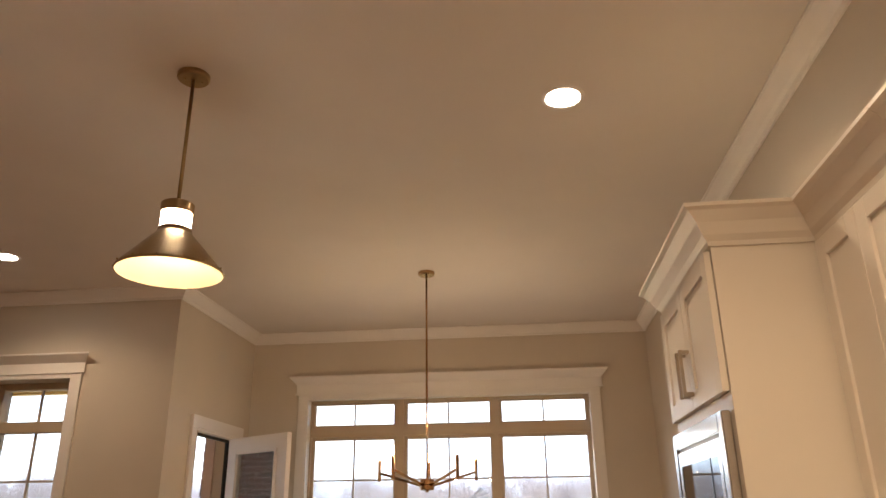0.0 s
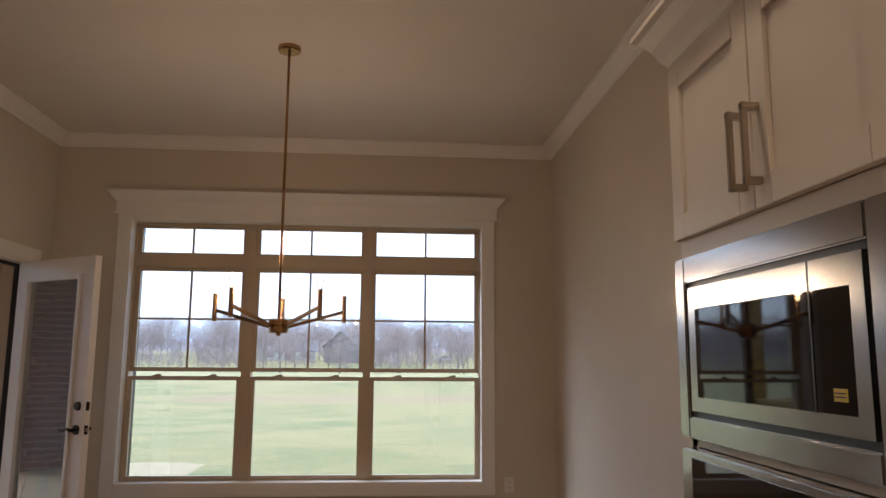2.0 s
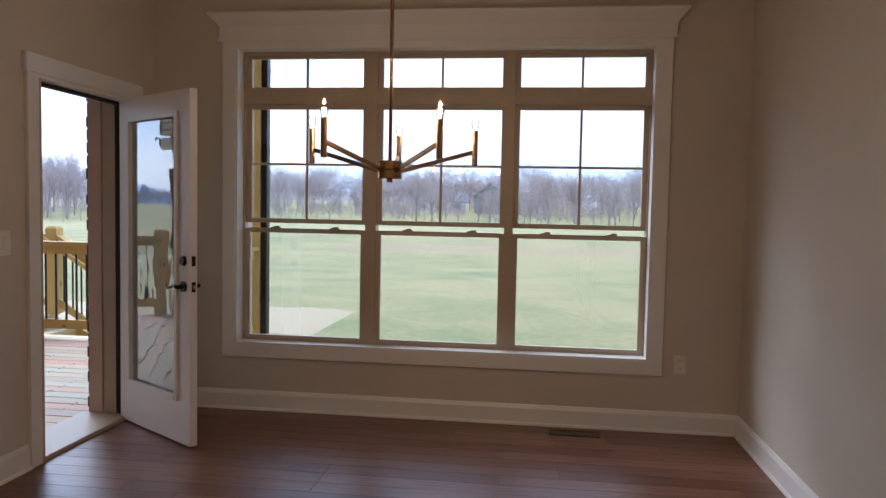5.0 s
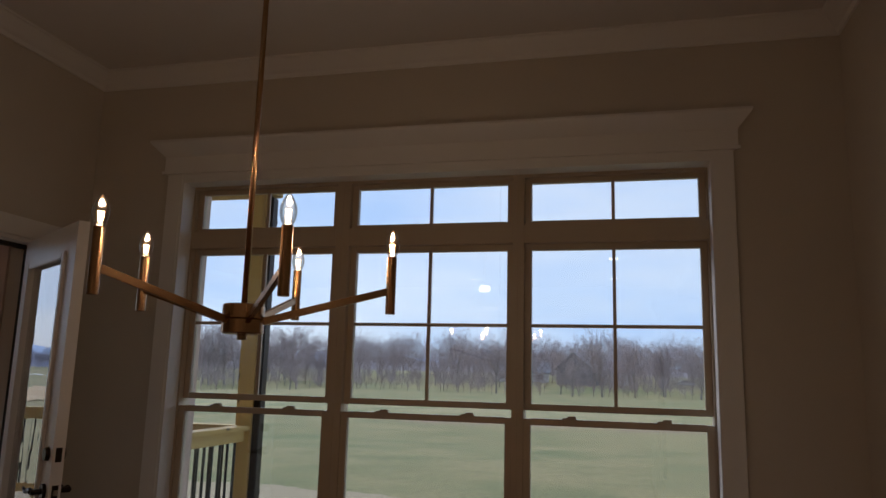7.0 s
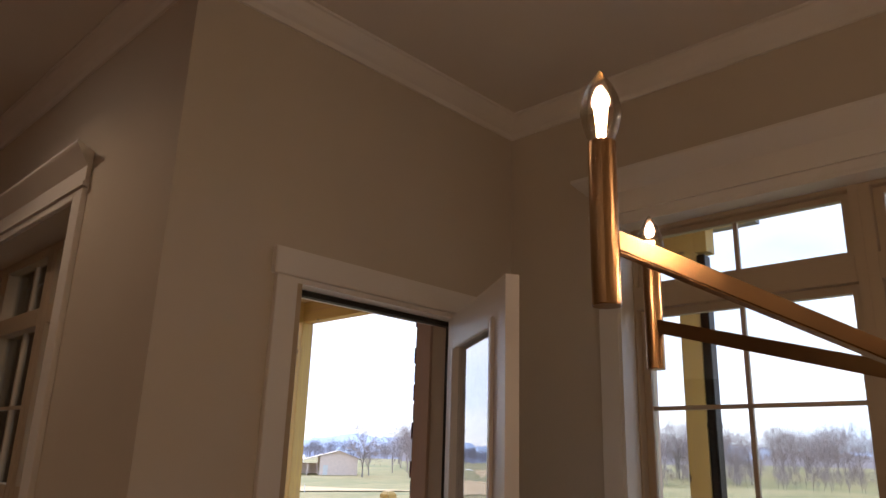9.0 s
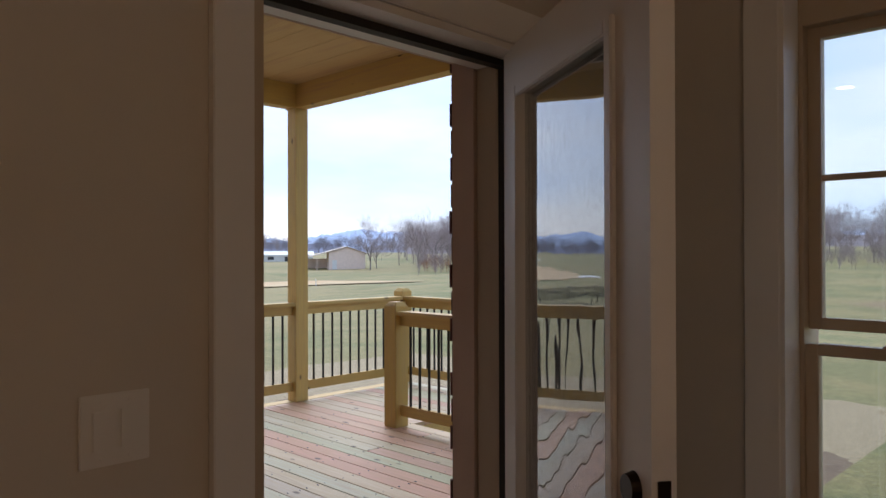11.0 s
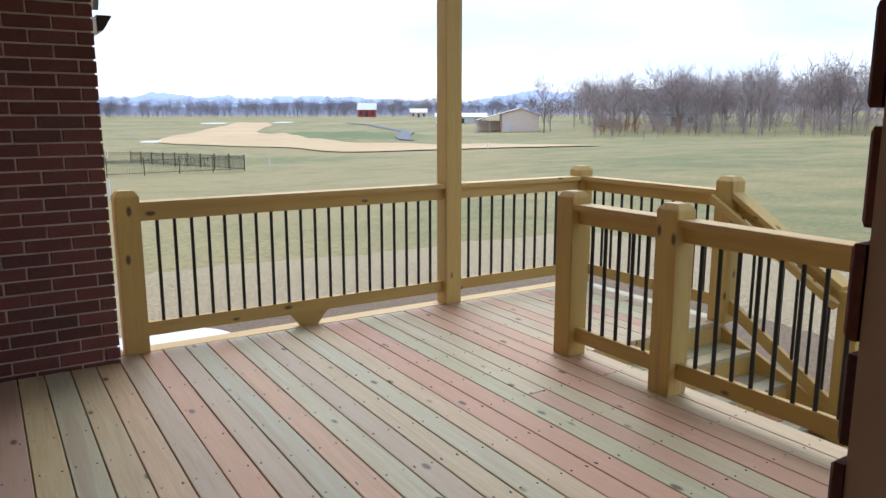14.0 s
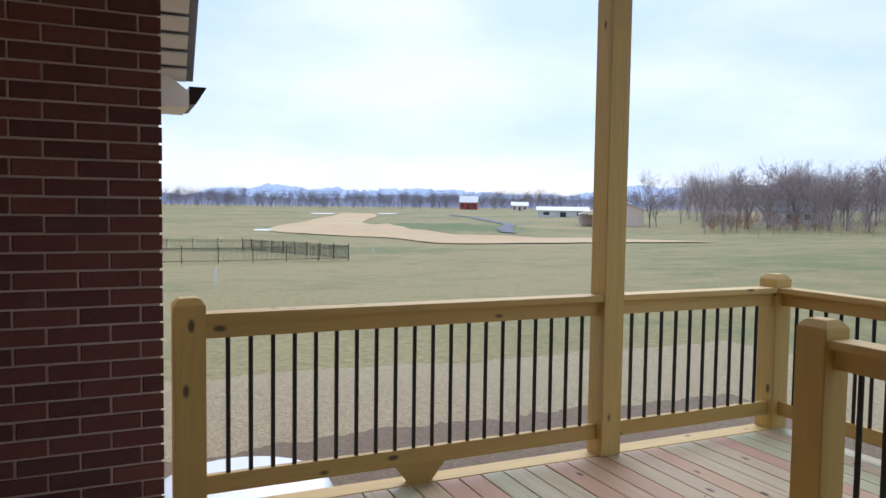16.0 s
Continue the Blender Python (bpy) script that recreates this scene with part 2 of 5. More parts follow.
def ground_mat():
    """Winter turf: straw and green by patches, tan dormant fairway, straw mulch by the deck, a few bare spots."""
    n = Nodes("winter_turf")
    p = n.where()
    far = n.noise(n.where((1, 1, 0)), 0.035, 4, 0.55, 0.4)
    mid = n.noise(n.where((1, 1, 0)), 0.32, 5, 0.6)
    fine = n.noise(p, 7.0, 6, 0.7)
    blade = n.noise(p, 45.0, 4, 0.7)
    green = n.ramp(fine, (0.3, (0.095, 0.122, 0.03)), (0.7, (0.25, 0.262, 0.085)))
    straw = n.ramp(fine, (0.3, (0.22, 0.175, 0.062)), (0.7, (0.48, 0.395, 0.165)))
    m1 = n.math("ADD", n.math("MULTIPLY", far, 0.55), n.math("MULTIPLY", mid, 0.45))
    col = n.mix(n.ramp(m1, (0.40, (0.05, 0.05, 0.05)), (0.55, (1, 1, 1))), green, straw)
    xyz = n.node("ShaderNodeSeparateXYZ", Vector=p)
    X, Y = xyz.outputs[0], xyz.outputs[1]
    # green mounds beside the fairway, and worn reddish ground on the rise north of the house
    mx = n.math("DIVIDE", n.math("ADD", X, 131.0), 34.0)
    my = n.math("DIVIDE", n.math("SUBTRACT", Y, 63.0), 20.0)
    mound = n.math("ADD", n.math("ADD", n.math("MULTIPLY", mx, mx), n.math("MULTIPLY", my, my)), n.math("MULTIPLY", mid, 0.8))
    col = n.mix(n.ramp(mound, (0.75, (1, 1, 1)), (1.0, (0, 0, 0))), col, n.ramp(fine, (0.3, (0.07, 0.12, 0.025)), (0.7, (0.19, 0.25, 0.07))))
    worn = n.math("ADD", n.math("ABSOLUTE", n.math("DIVIDE", n.math("SUBTRACT", Y, 41.0), 9.0)), n.math("MULTIPLY", mid, 1.2))
    worn = n.math("ADD", worn, n.math("MAXIMUM", n.math("MULTIPLY", n.math("ADD", X, 8.0), -0.08), 0.0))
    col = n.mix(n.ramp(worn, (0.75, (0.75, 0.75, 0.75)), (1.25, (0, 0, 0))), col, (0.36, 0.235, 0.135))
    # straw mulch round the deck, with bare brown soil close to it
    dx = n.math("MAXIMUM", n.math("SUBTRACT", -6.8, X), n.math("SUBTRACT", X, -1.9))
    dy = n.math("SUBTRACT", Y, 10.0)
    edge = n.math("ADD", n.math("MAXIMUM", n.math("MAXIMUM", dx, dy), 0.0), n.math("MULTIPLY", n.math("SUBTRACT", mid, 0.5), 3.0))
    west = n.math("LESS_THAN", X, -2.6)
    stems = n.noise(n.where((30, 9, 9)), 2.0, 5, 0.7, 1.5)
    mulch = n.ramp(stems, (0.3, (0.22, 0.15, 0.08)), (0.65, (0.62, 0.50, 0.30)))
    soil = n.ramp(stems, (0.35, (0.13, 0.075, 0.05)), (0.7, (0.36, 0.26, 0.16)))
    col = n.mix(n.math("MULTIPLY", west, n.math("LESS_THAN", edge, 6.0)), col, n.mix(n.math("LESS_THAN", edge, 2.7), mulch, soil))
    col = n.mix(n.ramp(blade, (0.38, (0.55, 0.55, 0.55)), (0.6, (0, 0, 0))), col, (0.10, 0.09, 0.05))
    return n.done(col, 0.95, 0, n.math("ADD", fine, blade), 0.6, 0.03)


TURF = ground_mat()


def fairway_mat():
    n = Nodes("dormant_fairway")
    f = n.noise(n.where(), 3.0, 5, 0.7)
    g = n.noise(n.where((1, 1, 0)), 0.06, 3)
    col = n.mix(n.ramp(g, (0.4, (0, 0, 0)), (0.7, (0.6, 0.6, 0.6))), n.ramp(f, (0.3, (0.46, 0.30, 0.15)), (0.7, (0.58, 0.41, 0.22))), (0.56, 0.45, 0.25))
    return n.done(col, 0.95, 0, f, 0.4, 0.02)


FAIRWAY = fairway_mat()


def bark(name, a, b):
    n = Nodes(name)
    return n.done(n.mix(n.island(), a, b), 0.9)


BARK = bark("bare_bark", (0.21, 0.18, 0.17), (0.28, 0.25, 0.23))
TWIG = bark("bare_twigs", (0.31, 0.255, 0.255), (0.39, 0.32, 0.31))
# bark shifted towards blue-grey to paint in the haze over far trees
WOODS = bark("haze_tinted_far_woods", (0.22, 0.21, 0.26), (0.29, 0.26, 0.30))
RUST = bark("rusty_dead_leaves", (0.25, 0.10, 0.05), (0.32, 0.16, 0.08))
# the hills' pale blue is distance haze put into the base colour
HILL = paint("blue_haze_tinted_hill", (0.42, 0.52, 0.72), 1.0, 0.06, 0.05, 0)
# wooded ridge: its bluish grey includes painted haze, less than on the hills
HILL2 = paint("grey_haze_tinted_hill", (0.17, 0.19, 0.28), 1.0, 0.08, 0.05, 0)
RIDGE = paint("bare_wooded_slope", (0.25, 0.215, 0.225), 1.0, 0.22, 0.35, 0.8)
SIDING = paint("tan_metal_siding", (0.80, 0.66, 0.58), 0.6, 0.05, 3)
WHITESIDE = paint("white_siding", (0.72, 0.72, 0.72), 0.6, 0.05, 3)
GREYROOF = paint("grey_shingle", (0.20, 0.20, 0.22), 0.8, 0.1, 5)
TANROOF = paint("tan_metal_roof", (0.60, 0.50, 0.42), 0.6, 0.05, 3)
REDWALL = paint("red_barn_boards", (0.36, 0.06, 0.05), 0.7, 0.1, 3)
WHITEROOF = paint("white_metal_roof", (0.80, 0.82, 0.84), 0.5, 0.03, 3)
DARKOPEN = paint("dark_opening", (0.04, 0.04, 0.045), 0.4)
ASPHALT = paint("blue_grey_asphalt", (0.13, 0.14, 0.17), 0.9, 0.1, 4)
SOFFIT = paint("tan_vinyl_soffit", (0.62, 0.58, 0.50), 0.5)
PLASTICSHEET = paint("white_plastic_well_cover", (0.72, 0.74, 0.80), 0.3)
CARPAINT = paint("silver_car_paint", (0.70, 0.72, 0.75), 0.3)


# ---- mesh building ----
class Shape:
    """Vertices and faces of one part."""

    def __init__(self):
        self.v, self.f = [], []

    def add(self, v, f):
        k = len(self.v)
        self.v += [tuple(p) for p in v]
        self.f += [tuple(i + k for i in q) for q in f]
        return self

    def box(self, x0, x1, y0, y1, z0, z1, m=None):
        v = [(x, y, z) for z in (z0, z1) for y in (y0, y1) for x in (x0, x1)]
        if m:
            v = [m @ Vector(p) for p in v]
        return self.add(v, [(0, 2, 3, 1), (4, 5, 7, 6), (0, 1, 5, 4), (2, 6, 7, 3), (0, 4, 6, 2), (1, 3, 7, 5)])

    def bar(self, a, b, w, h=None, up=(0, 0, 1)):
        a, b = Vector(a), Vector(b)
        d = (b - a).normalized()
        s = d.cross(Vector(up)).normalized()
        u = s.cross(d)
        h = h or w
        q = [(-w / 2, -h / 2), (w / 2, -h / 2), (w / 2, h / 2), (-w / 2, h / 2)]
        v = [p + s * i + u * j for p in (a, b) for i, j in q]
        return self.add(v, [(3, 2, 1, 0), (4, 5, 6, 7), (0, 1, 5, 4), (1, 2, 6, 5), (2, 3, 7, 6), (3, 0, 4, 7)])

    def tube(self, a, b, r0, r1=None, n=12, caps=True):
        a, b = Vector(a), Vector(b)
        r1 = r0 if r1 is None else r1
        d = (b - a).normalized()
        s = d.orthogonal().normalized()
        u = d.cross(s)
        v = [p + (s * math.cos(i * math.tau / n) + u * math.sin(i * math.tau / n)) * r for p, r in ((a, r0), (b, r1)) for i in range(n)]
        f = [(i, (i + 1) % n, n + (i + 1) % n, n + i) for i in range(n)]
        if caps:
            f += [tuple(reversed(range(n))), tuple(range(n, 2 * n))]
        return self.add(v, f)

    def lathe(self, x, y, prof, n=40):
        v = [(x + r * math.cos(i * math.tau / n), y + r * math.sin(i * math.tau / n), z) for r, z in prof for i in range(n)]
        f = [(k * n + i, k * n + (i + 1) % n, (k + 1) * n + (i + 1) % n, (k + 1) * n + i) for k in range(len(prof) - 1) for i in range(n)]
        return self.add(v, f)

    def sweep(self, prof, a, b, out, mitre=(0, 0)):
        """A moulding: prof of (away from the wall, up) drawn from a to b; mitre lengthens each end by that share of the depth."""
        a, b, out = Vector(a), Vector(b), Vector(out)
        d = (b - a).normalized()
        k = len(prof)
        v = [a - d * mitre[0] * o + out * o + Vector((0, 0, h)) for o, h in prof] + [b + d * mitre[1] * o + out * o + Vector((0, 0, h)) for o, h in prof]
        f = [(i, (i + 1) % k, k + (i + 1) % k, k + i) for i in range(k)] + [tuple(range(k)), tuple(reversed(range(k, 2 * k)))]
        return self.add(v, f)

    def mesh(self, name, material, smooth=False, bevel=0.0):
        me = bpy.data.meshes.new(name)
        me.from_pydata(self.v, [], self.f)
        bm = bmesh.new()
        bm.from_mesh(me)
        if bevel:
            bmesh.ops.bevel(bm, geom=list(bm.edges), offset=bevel, segments=2, affect="EDGES", clamp_overlap=True)
        bmesh.ops.recalc_face_normals(bm, faces=bm.faces)
        bm.to_mesh(me)
        bm.free()
        if smooth:
            for p in me.polygons:
                p.use_smooth = True
        me.materials.append(material)
        return me


def thing(name, at, label, category, group="", kind=""):
    ob = new(name)
    ob.empty_display_size = 0.05
    ob.location = at
    return tagged(ob, label, category, group, kind)


def part(name, shape, material, parent=None, label="", bevel=0.0, smooth=False):
    ob = new(name, shape.mesh(name, material, smooth, bevel))
    if parent:
        ob.parent = parent
        base = Vector(parent.location)
        if parent.parent:
            base = base + Vector(parent.parent.location)
        ob.location = -base
    return tagged(ob, label) if label else ob


def solid(name, shape, material, label, category, kind="", bevel=0.0, smooth=False, group=""):
    """A thing or piece of the setting that is one mesh."""
    return tagged(part(name, shape, material, None, "", bevel, smooth), label, category, group, kind)


S = Shape

# ---- the room ----
H = 3.05
XE, XW, YN, YL, YS, XL = 2.18, -1.645, 6.33, 4.66, -3.2, -6.0
DY0, DY1, DH = 5.14, 6.025, 2.02
WX0, WX1, WZ0, WZ1 = -1.075, 1.622, 0.445, 2.405
XB, YB, YD = -1.93, 6.62, 5.11
LX0, LX1, LZ0, LZ1 = -4.6, -2.46, 0.5, 2.355
sub = solid("floor", S().box(XL, XE + 0.2, YS, YL, -0.12, -0.012).box(XW, XE + 0.2, YL, YN, -0.12, -0.012), PLANK, "dark reddish-brown hardwood plank floor", "floor", "structure")
solid("ceiling", S().box(XL - 0.2, XE + 0.2, YS - 0.2, YL, H, H + 0.15).box(XW - 0.2, XE + 0.2, YL, YN + 0.2, H, H + 0.15), CEIL, "smooth off-white painted ceiling", "ceiling", "structure")
solid("wall_north", S().box(XW, WX0, YN, YB - 0.1, 0, H).box(WX1, XE, YN, YB - 0.1, 0, H).box(WX0, WX1, YN, YB - 0.1, 0, WZ0).box(WX0, WX1, YN, YB - 0.1, WZ1, H), WALL, "greige painted wall with a wide triple window", "wall", "structure")
solid("wall_west", S().box(XB + 0.1, XW, YL + 0.1, DY0, -0.1, H).box(XB + 0.1, XW, DY1, YB - 0.1, -0.1, H).box(XB + 0.1, XW, DY0, DY1, DH, H), WALL, "greige painted wall with a glazed door to the deck", "wall", "structure")
solid("wall_living", S().box(XL, LX0, YL, YD - 0.1, 0, H).box(LX1, XW, YL, YL + 0.1, 0, H).box(LX1, XB + 0.1, YL + 0.1, YD - 0.1, 0, H).box(LX0, LX1, YL, YD - 0.1, 0, LZ0).box(LX0, LX1, YL, YD - 0.1, LZ1, H), WALL, "greige painted living room wall with a window", "wall", "structure")
solid("wall_east", S().box(XE, XE + 0.2, YS, YN + 0.2, 0, H), WALL, "greige painted wall", "wall", "structure")
solid("wall_south", S().box(XL, XE, YS - 0.2, YS, 0, H), WALL, "greige painted wall closing the kitchen", "wall", "structure")
solid("wall_far_west", S().box(XL - 0.2, XL, YS, YL, 0, H), WALL, "greige painted wall closing the living room", "wall", "structure")

CROWN = [(0, 0), (0.012, 0), (0.02, 0.018), (0.035, 0.03), (0.06, 0.06), (0.075, 0.082), (0.085, 0.085), (0.085, 0.095), (0, 0.095)]
cz = H - 0.095
crown = S().sweep(CROWN, (XW, YN, cz), (XE, YN, cz), (0, -1, 0), (-1, -1)).sweep(CROWN, (XW, YL, cz), (XW, YN, cz), (1, 0, 0), (1, -1))
crown.sweep(CROWN, (XE, YS, cz), (XE, YN, cz), (-1, 0, 0), (-1, -1)).sweep(CROWN, (XL, YL, cz), (XW, YL, cz), (0, -1, 0), (-1, 1))
solid("crown_moulding", crown, TRIM, "cream painted crown moulding at the ceiling", "moulding", "structure")
BASE = [(0, 0), (0.016, 0), (0.016, 0.105), (0.010, 0.118), (0.006, 0.128), (0, 0.13)]
SHOE = [(0.016, 0), (0.028, 0), (0.026, 0.012), (0.016, 0.018)]
bb = S()
for pr in (BASE, SHOE):
    bb.sweep(pr, (XW, YN, 0), (XE, YN, 0), (0, -1, 0), (-1, -1)).sweep(pr, (XE, 2.453, 0), (XE, YN, 0), (-1, 0, 0), (0, -1))
    bb.sweep(pr, (XW, YL, 0), (XW, DY0 - 0.09, 0), (1, 0, 0), (1, 0)).sweep(pr, (XW, DY1 + 0.09, 0), (XW, YN, 0), (1, 0, 0), (0, -1)).sweep(pr, (XL, YL, 0), (XW, YL, 0), (0, -1, 0), (0, 1))
solid("baseboard", bb, TRIM, "white painted tall baseboard with shoe moulding", "baseboard", "structure")


# ---- the triple window ----
def header(parent, a, b, out, z, h):
    """A built-up head casing: bead, frieze and crown cap; a to b on the wall."""
    pr = [(0, 0), (0.034, 0), (0.034, 0.016), (0.024, 0.018), (0.024, h * 0.55), (0.036, h * 0.62), (0.06, h * 0.75), (0.085, h * 0.88), (0.092, h * 0.93), (0.092, h), (0, h)]
    s = S().sweep(pr, (*a, z), (*b, z), out, (0.85, 0.85))
    part("head_casing", s, TRIM, parent)


win = thing("window_1", (0.27, YN, WZ0), "wide triple window with transoms, tan frames, white casing", "window", "", "structure")
cw = 0.088
part("casing", S().box(WX0 - cw, WX0, YN - 0.022, YN, WZ0 - cw, WZ1 + 0.035), TRIM, win, bevel=0.002)
part("casing", S().box(WX1, WX1 + cw, YN - 0.022, YN, WZ0 - cw, WZ1 + 0.035), TRIM, win, bevel=0.002)
part("casing", S().box(WX0, WX1, YN - 0.022, YN, WZ0 - cw, WZ0), TRIM, win, bevel=0.002)
part("casing", S().box(WX0, WX1, YN - 0.022, YN, WZ1, WZ1 + 0.035), TRIM, win, bevel=0.002)
header(win, (WX0 - cw - 0.002, YN), (WX1 + cw + 0.002, YN), (0, -1, 0), WZ1 + 0.035, 0.174)
part("jamb_lining", S().box(WX0, WX0 + 0.012, YN - 0.018, YN + 0.1, WZ0, WZ1).box(WX1 - 0.012, WX1, YN - 0.018, YN + 0.1, WZ0, WZ1)
     .box(WX0 + 0.012, WX1 - 0.012, YN - 0.018, YN + 0.1, WZ0, WZ0 + 0.012).box(WX0 + 0.012, WX1 - 0.012, YN - 0.018, YN + 0.1, WZ1 - 0.012, WZ1), TRIM, win)
GX = [(-1.02, -0.25), (-0.115, 0.67), (0.79, 1.57)]
edges_x = [WX0 + 0.012, -0.1825, 0.73, WX1 - 0.012]
for k, (g0, g1) in enumerate(GX):
    e0, e1 = edges_x[k], edges_x[k + 1]
    y0, y1 = YN + 0.085, YN + 0.19
    fr = S().box(e0, g0 - 0.032, y0, y1, WZ0 + 0.012, WZ1 - 0.012).box(g1 + 0.032, e1, y0, y1, WZ0 + 0.012, WZ1 - 0.012)
    fr.box(g0 - 0.032, g1 + 0.032, y0, y1, WZ0 + 0.012, 0.462).box(g0 - 0.032, g1 + 0.032, y0, y1, 2.378, WZ1 - 0.012).box(g0 - 0.032, g1 + 0.032, y0, y1, 2.05, 2.142)
    part("window_frame", fr, VINYL, win, bevel=0.003)
    for sname, z0, z1, yy, rail in (("transom_sash", 2.165, 2.355, YN + 0.12, 0.023), ("upper_sash", 1.285, 2.02, YN + 0.125, 0.03), ("lower_sash", 0.49, 1.19, YN + 0.095, 0.028)):
        sb = S().box(g0 - 0.032, g0, yy, yy + 0.035, z0 - rail, z1 + rail).box(g1, g1 + 0.032, yy, yy + 0.035, z0 - rail, z1 + rail)
        sb.box(g0, g1, yy, yy + 0.035, z0 - rail, z0).box(g0, g1, yy, yy + 0.035, z1, z1 + (0.030 if sname == "lower_sash" else rail))
        sash = part(sname, sb, VINYL, win, bevel=0.002)
        pane = part("pane", S().box(g0, g1, yy + 0.014, yy + 0.018, z0, z1), PANE, sash, "clear glass pane")
        pane.visible_shadow = False
        if sname != "lower_sash":
            part("muntin", S().box((g0 + g1) / 2 - 0.008, (g0 + g1) / 2 + 0.008, yy + 0.008, yy + 0.024, z0, z1), VINYL, sash)
        if sname == "upper_sash":
            part("muntin", S().box(g0, g1, yy + 0.007, yy + 0.023, 1.645, 1.661), VINYL, sash)
        if sname == "lower_sash":
            for lx in (g0 + 0.18, g1 - 0.18):
                part("sash_lock", S().box(lx - 0.032, lx + 0.032, yy - 0.004, yy + 0.02, z1 + 0.030, z1 + 0.038).box(lx - 0.008, lx + 0.03, yy - 0.012, yy + 0.012, z1 + 0.038, z1 + 0.046), VINYL, sash, bevel=0.002)

# ---- the living room window ----
lw = thing("window_2", (-3.5, YL, LZ0), "double living room window with transoms, dark tan frames, white casing", "window", "", "structure")
part("casing", S().box(LX1, LX1 + cw, YL - 0.022, YL, LZ0 - cw, LZ1 + 0.035), TRIM, lw, bevel=0.002)
part("casing", S().box(LX0 - cw, LX0, YL - 0.022, YL, LZ0 - cw, LZ1 + 0.035), TRIM, lw, bevel=0.002)
part("casing", S().box(LX0, LX1, YL - 0.022, YL, LZ0 - cw, LZ0), TRIM, lw, bevel=0.002)
part("casing", S().box(LX0, LX1, YL - 0.022, YL, LZ1, LZ1 + 0.035), TRIM, lw, bevel=0.002)
header(lw, (LX0 - cw, YL), (LX1 + cw, YL), (0, -1, 0), LZ1 + 0.035, 0.15)
n_lw = 3
for k in range(n_lw):
    e0, e1 = LX0 + (LX1 - LX0) * k / n_lw, LX0 + (LX1 - LX0) * (k + 1) / n_lw
    y0 = YL + 0.16
    part("window_frame", S().box(e0, e0 + 0.06, y0, y0 + 0.1, LZ0, LZ1).box(e1 - 0.06, e1, y0, y0 + 0.1, LZ0, LZ1).box(e0 + 0.06, e1 - 0.06, y0, y0 + 0.1, LZ0, LZ0 + 0.05)
         .box(e0 + 0.06, e1 - 0.06, y0, y0 + 0.1, LZ1 - 0.05, LZ1).box(e0 + 0.06, e1 - 0.06, y0, y0 + 0.1, 1.97, 2.055).box(e0 + 0.06, e1 - 0.06, y0, y0 + 0.1, 1.2, 1.27), VINYL, lw, bevel=0.003)
    p = part("pane", S().box(e0 + 0.06, e1 - 0.06, y0 + 0.05, y0 + 0.054, LZ0 + 0.05, LZ1 - 0.05), PANE, lw)
    p.visible_shadow = False
    part("muntin", S().box((e0 + e1) / 2 - 0.008, (e0 + e1) / 2 + 0.008, y0 + 0.04, y0 + 0.06, 1.27, LZ1 - 0.05).box(e0 + 0.06, (e0 + e1) / 2 - 0.008, y0 + 0.04, y0 + 0.06, 1.6, 1.616).box((e0 + e1) / 2 + 0.008, e1 - 0.06, y0 + 0.04, y0 + 0.06, 1.6, 1.616), VINYL, lw)

# ---- the deck door ----
fr = thing("door_frame", (XW, (DY0 + DY1) / 2, 0), "white painted door casing with dark weatherstrip, door standing open", "door frame", "", "structure")
part("casing", S().box(XW, XW + 0.022, DY0 - 0.085, DY0, 0, DH), TRIM, fr, bevel=0.002)
part("casing", S().box(XW, XW + 0.022, DY1, DY1 + 0.085, 0, DH), TRIM, fr, bevel=0.002)
part("head_casing", S().box(XW, XW + 0.03, DY0 - 0.10, DY1 + 0.10, DH, DH + 0.095), TRIM, fr, bevel=0.003)
part("jamb", S().box(XB + 0.105, XW + 0.02, DY0, DY0 + 0.02, 0, DH - 0.02), VINYL, fr)
part("jamb", S().box(XB + 0.105, XW + 0.02, DY1 - 0.02, DY1, 0, DH - 0.02), VINYL, fr)
part("jamb", S().box(XB + 0.105, XW + 0.02, DY0, DY1, DH - 0.02, DH - 0.001), TRIM, fr)
part("weatherstrip", S().box(XW - 0.085, XW - 0.055, DY0 + 0.02, DY1 - 0.02, DH - 0.04, DH - 0.02), RUBBER, fr)
part("weatherstrip", S().box(XW - 0.085, XW - 0.055, DY1 - 0.036, DY1 - 0.02, 0.02, DH - 0.04), RUBBER, fr)
part("threshold", S().box(XB - 0.03, XW + 0.01, DY0 + 0.02, DY1 - 0.02, -0.02, 0.022), VINYL, fr, bevel=0.004)
hx, hy, fx, fy = -1.672, 5.945, -0.985, 5.485
L = math.hypot(fx - hx, fy - hy)
ux, uy = (fx - hx) / L, (fy - hy) / L
DM = Matrix(((ux, -uy, 0, hx), (uy, ux, 0, hy), (0, 0, 1, 0), (0, 0, 0, 1)))
door = thing("door_1", (hx, hy, 0.012), "cream full-glass deck door standing open, dark bronze lever", "door", "", "structure")


def dbox(u0, u1, v0, v1, z0, z1, s=None):
    return (s or S()).box(u0, u1, v0, v1, z0, z1, DM)


part("leaf", dbox(0, 0.125, 0, 0.045, 0.012, 2.005, dbox(L - 0.145, L, 0, 0.045, 0.012, 2.005, dbox(0.125, L - 0.145, 0, 0.045, 0.012, 0.27, dbox(0.125, L - 0.145, 0, 0.045, 1.87, 2.005)))), DOORP, door)
